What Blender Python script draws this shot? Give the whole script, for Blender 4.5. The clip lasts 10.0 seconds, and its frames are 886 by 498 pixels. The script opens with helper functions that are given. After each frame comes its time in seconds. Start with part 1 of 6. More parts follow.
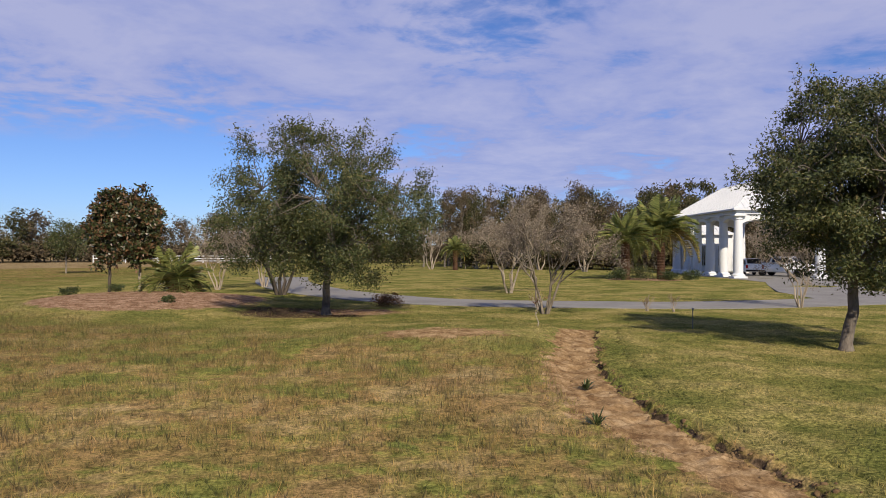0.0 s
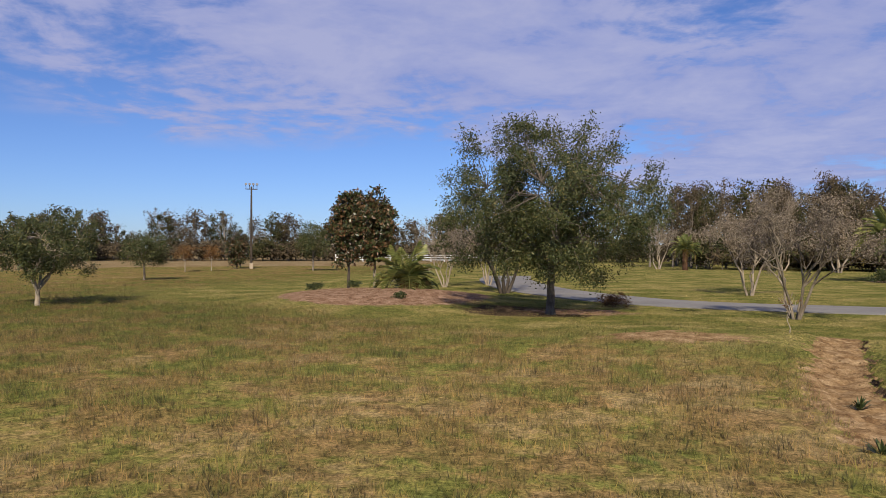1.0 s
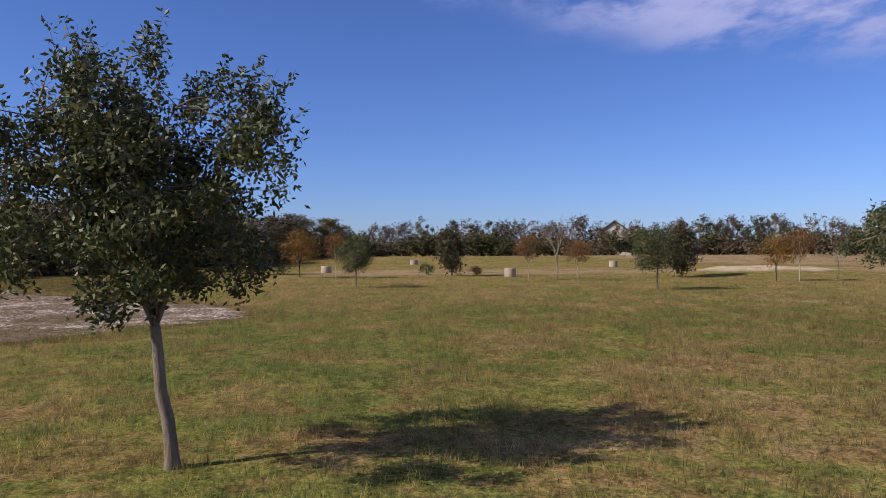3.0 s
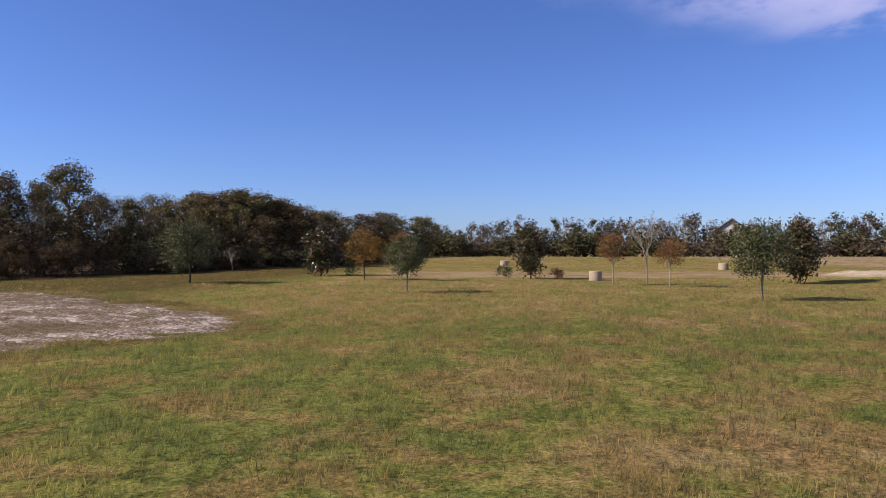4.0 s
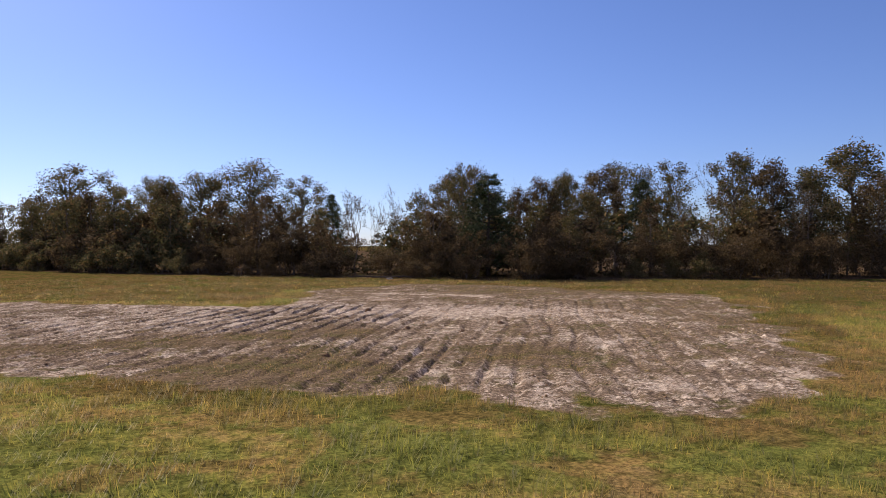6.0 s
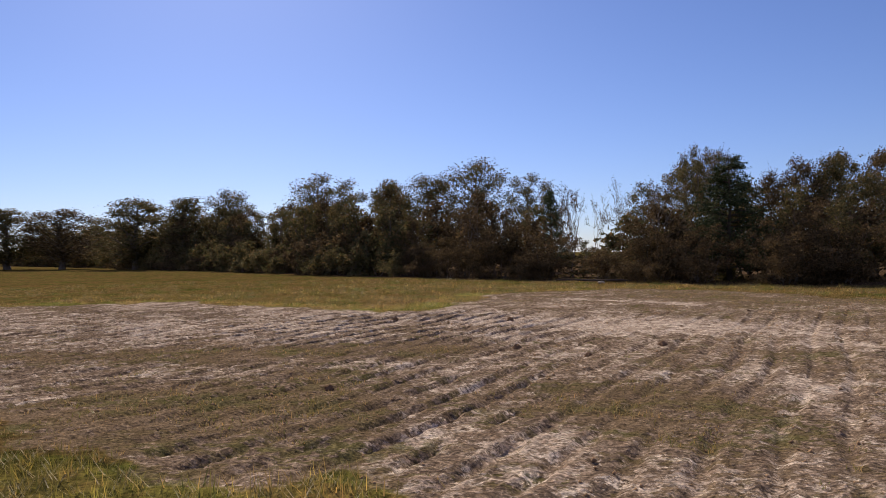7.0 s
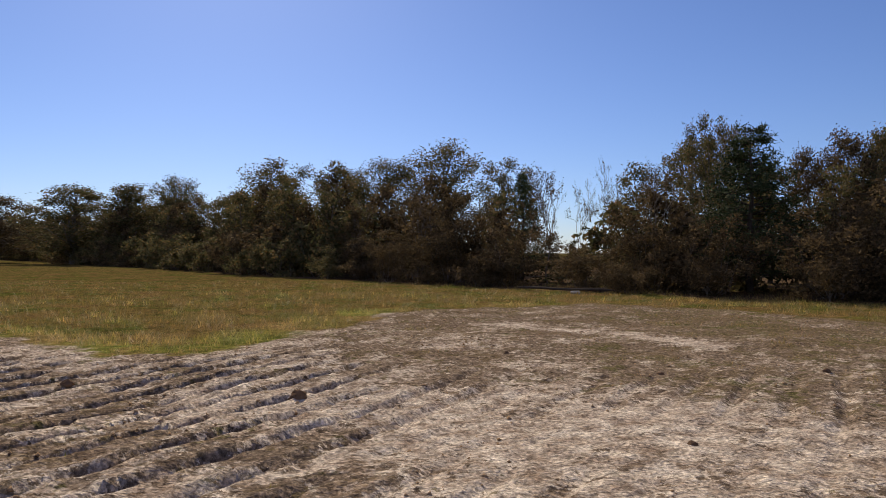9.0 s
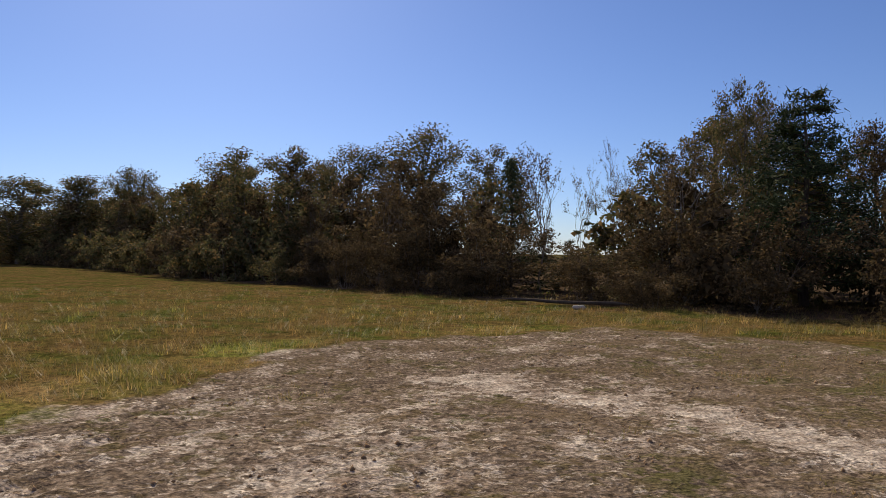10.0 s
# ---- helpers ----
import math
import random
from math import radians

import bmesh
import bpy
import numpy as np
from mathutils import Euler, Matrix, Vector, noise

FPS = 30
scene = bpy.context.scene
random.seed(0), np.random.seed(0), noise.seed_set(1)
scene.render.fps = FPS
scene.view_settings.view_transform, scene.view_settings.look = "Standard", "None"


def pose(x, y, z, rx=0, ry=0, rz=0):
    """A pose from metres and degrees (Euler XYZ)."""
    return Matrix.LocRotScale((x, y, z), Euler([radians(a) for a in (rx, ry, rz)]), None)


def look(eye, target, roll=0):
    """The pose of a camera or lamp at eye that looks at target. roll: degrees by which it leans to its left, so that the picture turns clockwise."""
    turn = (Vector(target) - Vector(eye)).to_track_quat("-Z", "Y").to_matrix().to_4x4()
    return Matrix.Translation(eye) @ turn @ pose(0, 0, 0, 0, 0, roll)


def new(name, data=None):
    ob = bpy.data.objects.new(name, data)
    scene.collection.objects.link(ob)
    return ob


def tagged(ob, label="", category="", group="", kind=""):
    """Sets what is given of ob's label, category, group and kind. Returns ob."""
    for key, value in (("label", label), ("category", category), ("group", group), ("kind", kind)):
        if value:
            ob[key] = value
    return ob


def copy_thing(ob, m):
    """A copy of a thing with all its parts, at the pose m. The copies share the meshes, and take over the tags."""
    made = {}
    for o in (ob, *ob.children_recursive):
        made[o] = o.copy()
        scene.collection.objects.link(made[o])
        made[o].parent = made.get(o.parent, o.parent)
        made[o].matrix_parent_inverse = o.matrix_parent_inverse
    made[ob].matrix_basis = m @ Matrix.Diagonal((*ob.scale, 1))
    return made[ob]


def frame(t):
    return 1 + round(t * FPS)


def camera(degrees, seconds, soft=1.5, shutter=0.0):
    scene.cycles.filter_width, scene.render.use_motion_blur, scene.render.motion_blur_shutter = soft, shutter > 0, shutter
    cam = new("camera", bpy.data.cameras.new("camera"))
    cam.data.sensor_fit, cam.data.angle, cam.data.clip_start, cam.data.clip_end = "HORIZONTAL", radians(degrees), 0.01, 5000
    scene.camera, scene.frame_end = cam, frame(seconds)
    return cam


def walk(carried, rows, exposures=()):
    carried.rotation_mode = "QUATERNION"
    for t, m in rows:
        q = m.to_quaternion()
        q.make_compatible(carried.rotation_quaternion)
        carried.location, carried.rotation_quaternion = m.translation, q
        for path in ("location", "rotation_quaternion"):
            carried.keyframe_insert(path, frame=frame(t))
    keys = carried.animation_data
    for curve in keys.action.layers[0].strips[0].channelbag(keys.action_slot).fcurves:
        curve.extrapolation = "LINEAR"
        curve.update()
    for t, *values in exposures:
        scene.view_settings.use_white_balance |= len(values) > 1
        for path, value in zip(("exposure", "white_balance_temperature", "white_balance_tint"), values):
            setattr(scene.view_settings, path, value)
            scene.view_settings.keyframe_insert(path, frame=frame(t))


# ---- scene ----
# ---------------------------------------------------------------- camera
cam = camera(63.0, 10.0, soft=0.9)
# seconds, x, y, z, pitch, roll, yaw
ROWS = [
    (0, -0.000, 0.000, 2.296, 0.18, -0.25, 0.00),
    (0.25, -0.012, 0.190, 2.276, 0.16, -0.20, 3.95),
    (0.5, -0.033, 0.392, 2.256, 0.14, -0.14, 10.16),
    (1, -0.193, 0.542, 2.234, 0.09, -0.20, 17.40),
    (1.5, -0.812, 1.371, 2.237, 0.00, -0.16, 23.68),
    (2, -1.918, 3.011, 2.261, -0.10, -0.08, 31.46),
    (2.4, -3.192, 4.826, 2.211, -0.11, -0.01, 47.00),
    (2.5, -3.719, 5.285, 2.222, -0.14, 0.10, 52.95),
    (2.6, -4.194, 5.829, 2.239, -0.15, 0.09, 60.02),
    (2.8, -5.194, 6.888, 2.273, -0.15, 0.24, 74.67),
    (3, -6.184, 7.673, 2.236, -0.14, 0.23, 84.44),
    (3.2, -7.127, 8.320, 2.237, -0.18, 0.11, 88.44),
    (4.3, -12.675, 11.116, 2.277, -0.16, -0.07, 97.85),
    (4.5, -13.977, 11.295, 2.294, -0.20, -0.18, 103.61),
    (5, -17.440, 11.387, 2.176, -0.18, -0.12, 127.29),
    (5.5, -20.518, 11.226, 2.155, -0.26, -0.09, 143.02),
    (6, -23.294, 10.390, 2.125, -0.28, 0.11, 155.81),
    (6.2, -24.486, 9.762, 2.057, -0.19, 0.33, 167.61),
    (7.3, -28.775, 4.766, 1.631, 0.33, 0.54, 177.19),
    (7.5, -29.260, 4.046, 1.594, 0.32, 0.44, 177.65),
    (8, -30.262, 1.794, 1.482, 0.30, 0.21, 177.58),
    (8.5, -31.115, -0.948, 1.445, 0.26, 0.03, 177.16),
    (9, -31.829, -3.998, 1.608, 0.26, -0.29, 176.71),
    (9.5, -32.507, -7.208, 1.590, 0.34, -0.41, 176.34),
    (10, -33.184, -11.073, 1.608, 0.32, -0.58, 176.05),
]
EXPOSURES = [(0.0, 0.33, 6500, 10), (1.4, 0.24, 6500, 10), (2.4, 0.30, 6450, 13), (3.1, 0.36, 6100, 17), (4.4, 0.60, 6330, 16), (5.2, 0.58, 6650, 15), (6.2, 0.50, 7150, 18), (7.4, 0.25, 7300, 15), (10.0, 0.24, 7250, 9)]
walk(cam, [(t, pose(x, y, z, 90 + p, r, w)) for t, x, y, z, p, r, w in ROWS], EXPOSURES)
# ---------------------------------------------------------------- light
SUN_YAW, SUN_EL = 194.0, 35.5
sun_dir = Vector((-math.sin(radians(SUN_YAW)) * math.cos(radians(SUN_EL)), math.cos(radians(SUN_YAW)) * math.cos(radians(SUN_EL)), math.sin(radians(SUN_EL))))
sun_data = bpy.data.lights.new("sun", "SUN")
sun_data.energy, sun_data.angle, sun_data.color = 5.0, radians(0.53), (1.0, 0.89, 0.72)
sun = new("sun", sun_data)
sun.matrix_world = look(sun_dir * 50, (0, 0, 0))

world = bpy.data.worlds.new("sky")
scene.world = world
world.use_nodes = True
wt = world.node_tree
wt.nodes.clear()


def node(tree, kind, inputs=()):
    """A node with its inputs: (socket, value or output socket)."""
    n = tree.nodes.new(kind)
    for k, v in inputs:
        if isinstance(v, bpy.types.NodeSocket):
            tree.links.new(v, n.inputs[k])
        else:
            n.inputs[k].default_value = v
    return n


def calc(tree, op, a, b=0.0, c=0.0, clamp=False):
    n = node(tree, "ShaderNodeMath", [(0, a), (1, b), (2, c)])
    n.operation, n.use_clamp = op, clamp
    return n.outputs[0]


def blend(tree, fac, a, b, mode="MIX"):
    """Two colours mixed."""
    n = tree.nodes.new("ShaderNodeMix")
    n.data_type, n.blend_type = "RGBA", mode
    for k, v in ((0, fac), (6, a), (7, b)):
        if isinstance(v, bpy.types.NodeSocket):
            tree.links.new(v, n.inputs[k])
        else:
            n.inputs[k].default_value = (*v, 1.0) if k else v
    return n.outputs[2]


def ramp(tree, fac, stops, mode="LINEAR"):
    n = node(tree, "ShaderNodeValToRGB", [(0, fac)])
    n.color_ramp.interpolation = mode
    while len(n.color_ramp.elements) < len(stops):
        n.color_ramp.elements.new(0.5)
    for e, (p, col) in zip(n.color_ramp.elements, stops):
        e.position, e.color = p, (*col, 1.0) if len(col) == 3 else col
    return n.outputs[0]


def smooth(tree, v, lo, hi):
    n = node(tree, "ShaderNodeMapRange", [(0, v), (1, lo), (2, hi), (3, 0.0), (4, 1.0)])
    n.interpolation_type = "SMOOTHSTEP"
    return n.outputs[0]


def noisy_sky(p, scale, detail, rough=0.5, distort=0.0):
    return node(wt, "ShaderNodeTexNoise", [("Vector", p), ("Scale", scale), ("Detail", detail), ("Roughness", rough), ("Distortion", distort)]).outputs[0]


def build_sky():
    sky = wt.nodes.new("ShaderNodeTexSky")
    sky.sky_type, sky.sun_disc = "NISHITA", False
    sky.sun_elevation, sky.sun_rotation = radians(SUN_EL), math.atan2(sun_dir.x, sun_dir.y)
    sky.air_density, sky.dust_density, sky.ozone_density = 0.9, 0.28, 3.0
    tint = blend(wt, 1.0, sky.outputs[0], (0.68, 0.84, 1.26), "MULTIPLY")
    clear = node(wt, "ShaderNodeBackground", [(0, tint), (1, 0.072)])
    d = node(wt, "ShaderNodeSeparateXYZ", [(0, node(wt, "ShaderNodeTexCoord").outputs["Generated"])])
    up = calc(wt, "ADD", calc(wt, "MAXIMUM", d.outputs[2], 0.0), 0.12)
    px, py = calc(wt, "DIVIDE", d.outputs[0], up), calc(wt, "DIVIDE", d.outputs[1], up)
    p = node(wt, "ShaderNodeCombineXYZ", [(0, px), (1, py), (2, 0.0)]).outputs[0]
    big = noisy_sky(p, 0.7, 3.0)
    # a bank of thin cloud with an edge that runs across the sky
    s1 = calc(wt, "MULTIPLY_ADD", calc(wt, "ADD", px, 2.27), 0.99, calc(wt, "MULTIPLY", calc(wt, "SUBTRACT", py, 0.54), 0.144))
    s2 = calc(wt, "SUBTRACT", calc(wt, "MULTIPLY_ADD", calc(wt, "MAXIMUM", calc(wt, "ADD", px, 1.35), 0.0), 1.6, 3.3), py)
    s3 = calc(wt, "ADD", py, 0.25)
    s = calc(wt, "MINIMUM", calc(wt, "MINIMUM", s1, s2), s3)
    s = calc(wt, "ADD", s, calc(wt, "MULTIPLY", calc(wt, "SUBTRACT", big, 0.5), 1.5))
    bank = smooth(wt, s, -0.05, 0.40)
    puff = noisy_sky(p, 1.5, 7.0, 0.58, 0.5)
    fine = noisy_sky(p, 9.0, 4.0, 0.6, 0.3)
    mixed = calc(wt, "MULTIPLY_ADD", fine, 0.22, calc(wt, "MULTIPLY", puff, 0.78))
    inner = smooth(wt, s, 0.2, 1.6)
    # a hole in the bank where the blue shows
    hx, hy = calc(wt, "MULTIPLY", calc(wt, "SUBTRACT", px, 0.08), 3.2), calc(wt, "MULTIPLY", calc(wt, "SUBTRACT", py, 2.25), 2.2)
    hole = calc(wt, "SUBTRACT", 1.0, smooth(wt, calc(wt, "MULTIPLY_ADD", hy, hy, calc(wt, "MULTIPLY", hx, hx)), 0.1, 1.5))
    thick = calc(wt, "MULTIPLY_ADD", hole, -0.115, calc(wt, "MULTIPLY_ADD", inner, 0.10, mixed))
    cover = calc(wt, "MULTIPLY", smooth(wt, thick, 0.41, 0.56), bank)
    cover = calc(wt, "MULTIPLY", cover, 0.88)
    low = smooth(wt, d.outputs[2], 0.02, 0.10)
    cover = calc(wt, "MULTIPLY", cover, low)
    tone = ramp(wt, mixed, [(0.42, (0.36, 0.41, 0.74)), (0.60, (0.50, 0.52, 0.78))])
    cloud = node(wt, "ShaderNodeBackground", [(0, tone), (1, 0.71)])
    both = node(wt, "ShaderNodeMixShader", [(0, cover), (1, clear.outputs[0]), (2, cloud.outputs[0])])
    node(wt, "ShaderNodeOutputWorld", [(0, both.outputs[0])])


build_sky()


# ---------------------------------------------------------------- materials
ROW_DIR = radians(148)


def surface(name, color=None, rough=0.8, metal=0.0, spec=0.3):
    """A material with a principled surface. Returns it, its tree and the surface node."""
    m = bpy.data.materials.new(name)
    m.use_nodes = True
    t = m.node_tree
    s = t.nodes["Principled BSDF"]
    s.inputs["Roughness"].default_value, s.inputs["Metallic"].default_value = rough, metal
    s.inputs["Specular IOR Level"].default_value = spec
    if color:
        s.inputs["Base Color"].default_value = (*color, 1.0)
    return m, t, s


def place(t):
    return node(t, "ShaderNodeNewGeometry").outputs["Position"]


def noisy(t, vec, scale, detail=4.0, rough=0.55, distort=0.0):
    return node(t, "ShaderNodeTexNoise", [("Vector", vec), ("Scale", scale), ("Detail", detail), ("Roughness", rough), ("Distortion", distort)]).outputs[0]


def bumped(t, s, height, strength, dist):
    b = node(t, "ShaderNodeBump", [("Strength", strength), ("Distance", dist), ("Height", height)])
    t.links.new(b.outputs[0], s.inputs["Normal"])


def flat_place(t):
    """Position with the height left out, so that blades take the colour of the ground they grow on."""
    v = node(t, "ShaderNodeSeparateXYZ", [(0, place(t))])
    return node(t, "ShaderNodeCombineXYZ", [(0, v.outputs[0]), (1, v.outputs[1]), (2, 0.0)]).outputs[0]


def attribute(t, name):
    n = t.nodes.new("ShaderNodeAttribute")
    n.attribute_name = name
    return n.outputs["Fac"]


def turf(t, vec, rusty=0.6):
    """Autumn pasture: green, straw and rust patches, mottled by the tufts."""
    a, b, c = noisy(t, vec, 0.13, 4.0, 0.6), noisy(t, vec, 0.6, 5.0, 0.65, 0.4), noisy(t, vec, 3.4, 4.0, 0.7)
    m = calc(t, "MULTIPLY_ADD", b, 0.52, calc(t, "MULTIPLY_ADD", a, 0.28, calc(t, "MULTIPLY", c, 0.20)))
    m = calc(t, "MULTIPLY_ADD", attribute(t, "straw"), 0.062, m)
    base = ramp(t, m, [(0.43, (0.126, 0.146, 0.042)), (0.495, (0.168, 0.172, 0.048)), (0.545, (0.228, 0.184, 0.068)), (0.585, (0.262, 0.198, 0.092)), (0.66, (0.315, 0.245, 0.128))])
    rust = calc(t, "MULTIPLY_ADD", c, 0.22, calc(t, "MULTIPLY", noisy(t, vec, 0.75, 4.0, 0.6, 0.6), 0.78))
    rust = smooth(t, calc(t, "MULTIPLY_ADD", attribute(t, "weed_shade"), 0.055, calc(t, "MULTIPLY_ADD", attribute(t, "straw"), 0.035, rust)), 0.492, 0.58)
    # grass towards the wood: its backlit self-shade is put into a darker colour
    base = blend(t, calc(t, "MULTIPLY", attribute(t, "weed_shade"), 0.95), base, ramp(t, b, [(0.40, (0.049, 0.059, 0.015)), (0.50, (0.074, 0.065, 0.022)), (0.60, (0.104, 0.070, 0.033))]))
    col = blend(t, calc(t, "MULTIPLY", rust, rusty), base, blend(t, attribute(t, "weed_shade"), (0.215, 0.138, 0.064), (0.118, 0.074, 0.034)))
    # the driest grass has bleached
    col = blend(t, 1.0, col, ramp(t, attribute(t, "straw"), [(0.05, (1.0, 1.0, 1.0)), (0.8, (1.26, 1.23, 1.25))]), "MULTIPLY")
    # thatch, and the shade in gaps between the tufts painted in as darker mottling
    tufts = calc(t, "MULTIPLY_ADD", noisy(t, vec, 8.0, 3.0, 0.65), 0.55, calc(t, "MULTIPLY", noisy(t, vec, 2.6, 3.0, 0.6), 0.45))
    return blend(t, 1.0, col, ramp(t, tufts, [(0.41, (0.46, 0.47, 0.43)), (0.49, (0.78, 0.78, 0.73)), (0.575, (1.10, 1.05, 0.97))]), "MULTIPLY")


def lawn_mix(t, vec, base, lawn):
    mow = ramp(t, noisy(t, vec, 0.45, 5.0, 0.65), [(0.40, (0.120, 0.126, 0.036)), (0.50, (0.184, 0.168, 0.054)), (0.60, (0.270, 0.222, 0.088))])
    speck = calc(t, "MULTIPLY_ADD", noisy(t, vec, 16.0, 4.0, 0.75), 0.6, calc(t, "MULTIPLY", noisy(t, vec, 4.0, 4.0, 0.7), 0.4))
    mow = blend(t, 1.0, mow, ramp(t, speck, [(0.42, (0.50, 0.54, 0.50)), (0.50, (0.95, 0.95, 0.92)), (0.58, (1.42, 1.36, 1.30))]), "MULTIPLY")
    return blend(t, lawn, base, mow)


def ground_material():
    m, t, s = surface("pasture", rough=1.0, spec=0.0)
    p = place(t)
    v = flat_place(t)
    fine = noisy(t, p, 22.0, 5.0, 0.7)
    mid = noisy(t, v, 2.6, 5.0, 0.65)
    col = lawn_mix(t, v, turf(t, v), attribute(t, "lawn"))
    col = blend(t, smooth(t, attribute(t, "dry"), 0.2, 0.8), col, ramp(t, noisy(t, v, 0.25, 4.0), [(0.35, (0.185, 0.126, 0.063)), (0.6, (0.266, 0.200, 0.111)), (0.75, (0.126, 0.126, 0.044))]))
    # tilled sandy plot: crusted pale sand, damp brown crumb and low weeds, by how weedy the place is
    weed_shade = attribute(t, "weed_shade")
    turned = node(t, "ShaderNodeVectorRotate", [("Vector", v), ("Angle", -ROW_DIR)]).outputs[0]
    drawn = node(t, "ShaderNodeMapping", [("Vector", turned), ("Scale", (1.0, 0.45, 1.0))]).outputs[0]
    patch = calc(t, "MULTIPLY_ADD", noisy(t, drawn, 1.6, 3.0, 0.6), 0.45, calc(t, "MULTIPLY", noisy(t, p, 7.0, 5.0, 0.75), 0.55))
    crumb = noisy(t, p, 30.0, 4.0, 0.7)
    clots = calc(t, "MULTIPLY", noisy(t, p, 11.0, 3.0, 0.6), 1.8)
    sandy = ramp(t, noisy(t, p, 3.0, 6.0, 0.7), [(0.36, (0.215, 0.164, 0.130)), (0.48, (0.345, 0.290, 0.245)), (0.62, (0.530, 0.472, 0.410))])
    damp = ramp(t, noisy(t, p, 9.0, 5.0, 0.7), [(0.38, (0.066, 0.048, 0.036)), (0.5, (0.142, 0.107, 0.080)), (0.62, (0.244, 0.192, 0.150))])
    wet = smooth(t, calc(t, "MULTIPLY_ADD", weed_shade, 0.13, patch), 0.518, 0.552)
    soil = blend(t, calc(t, "MULTIPLY", wet, 0.92), sandy, damp)
    cracks = t.nodes.new("ShaderNodeTexVoronoi")
    cracks.feature = "DISTANCE_TO_EDGE"
    cracks.inputs["Scale"].default_value = 8.0
    t.links.new(blend(t, 0.06, v, node(t, "ShaderNodeTexNoise", [("Vector", v), ("Scale", 5.0)]).outputs[1]), cracks.inputs["Vector"])
    crack = smooth(t, cracks.outputs["Distance"], 0.0, 0.10)
    soil = blend(t, calc(t, "MULTIPLY", calc(t, "SUBTRACT", 1.0, crack), 0.30), soil, (0.085, 0.059, 0.044))
    low = ramp(t, noisy(t, v, 0.9, 4.0, 0.65), [(0.38, (0.076, 0.074, 0.027)), (0.46, (0.098, 0.080, 0.038)), (0.53, (0.108, 0.080, 0.048)), (0.62, (0.150, 0.112, 0.074))])
    mat = smooth(t, calc(t, "MULTIPLY_ADD", weed_shade, 0.15, calc(t, "MULTIPLY_ADD", noisy(t, v, 1.4, 4.0, 0.65), 0.42, calc(t, "MULTIPLY", noisy(t, p, 6.0, 5.0, 0.72), 0.58))), 0.575, 0.625)
    soil = blend(t, calc(t, "MULTIPLY", mat, 0.78), soil, low)
    soil = blend(t, 0.8, soil, ramp(t, crumb, [(0.36, (0.55, 0.53, 0.52)), (0.5, (1.0, 1.0, 1.0)), (0.64, (1.35, 1.34, 1.32))]), "MULTIPLY")
    edge = calc(t, "ADD", attribute(t, "soil"), calc(t, "MULTIPLY", calc(t, "SUBTRACT", noisy(t, v, 1.3, 5.0, 0.7), 0.5), 0.9))
    col = blend(t, smooth(t, edge, 0.40, 0.62), col, soil)
    # brown leaf litter; its dark tone also paints in shade under trees and turf edge
    litter_shade = ramp(t, noisy(t, v, 4.0, 5.0, 0.7), [(0.36, (0.033, 0.024, 0.016)), (0.5, (0.070, 0.048, 0.031)), (0.64, (0.126, 0.089, 0.059))])
    col = blend(t, smooth(t, calc(t, "MULTIPLY_ADD", calc(t, "SUBTRACT", noisy(t, v, 0.9, 4.0, 0.6), 0.5), 0.9, attribute(t, "litter_shade")), 0.4, 0.6), col, litter_shade)
    # bare orange clay
    clay = ramp(t, calc(t, "MULTIPLY_ADD", fine, 0.25, calc(t, "MULTIPLY", mid, 0.75)), [(0.38, (0.125, 0.072, 0.035)), (0.50, (0.245, 0.156, 0.078)), (0.64, (0.395, 0.280, 0.158))])
    edge2 = calc(t, "ADD", attribute(t, "clay"), calc(t, "MULTIPLY", calc(t, "SUBTRACT", noisy(t, v, 2.2, 6.0, 0.75), 0.5), 1.6))
    col = blend(t, smooth(t, edge2, 0.42, 0.6), col, clay)
    mulch = ramp(t, calc(t, "MULTIPLY_ADD", noisy(t, p, 24.0, 3.0, 0.7), 0.55, calc(t, "MULTIPLY", noisy(t, v, 2.5, 5.0, 0.7), 0.45)), [(0.40, (0.085, 0.045, 0.025)), (0.5, (0.235, 0.140, 0.085)), (0.60, (0.42, 0.29, 0.21))])
    edge3 = calc(t, "ADD", attribute(t, "mulch"), calc(t, "MULTIPLY", calc(t, "SUBTRACT", noisy(t, v, 2.0, 4.0), 0.5), 0.5))
    col = blend(t, smooth(t, edge3, 0.42, 0.58), col, mulch)
    sand = ramp(t, noisy(t, v, 1.5, 5.0, 0.65), [(0.35, (0.311, 0.237, 0.155)), (0.65, (0.459, 0.377, 0.274))])
    col = blend(t, smooth(t, attribute(t, "sand"), 0.35, 0.65), col, sand)
    # grain of stems and crumbs
    col = blend(t, calc(t, "MULTIPLY_ADD", attribute(t, "clay"), -0.5, 0.8, True), col, ramp(t, fine, [(0.40, (0.46, 0.46, 0.44)), (0.5, (0.92, 0.92, 0.90)), (0.60, (1.40, 1.36, 1.29))]), "MULTIPLY")
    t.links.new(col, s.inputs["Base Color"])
    lumps = noisy(t, p, 6.5, 3.0, 0.6)
    t.links.new(col, s.inputs["Base Color"])
    bumped(t, s, calc(t, "MULTIPLY_ADD", crack, calc(t, "MULTIPLY", attribute(t, "soil"), 0.15), calc(t, "MULTIPLY_ADD", lumps, 0.9, calc(t, "MULTIPLY_ADD", calc(t, "MULTIPLY_ADD", crumb, 0.7, clots), attribute(t, "soil"), fine))), 1.0, 0.016)
    return m


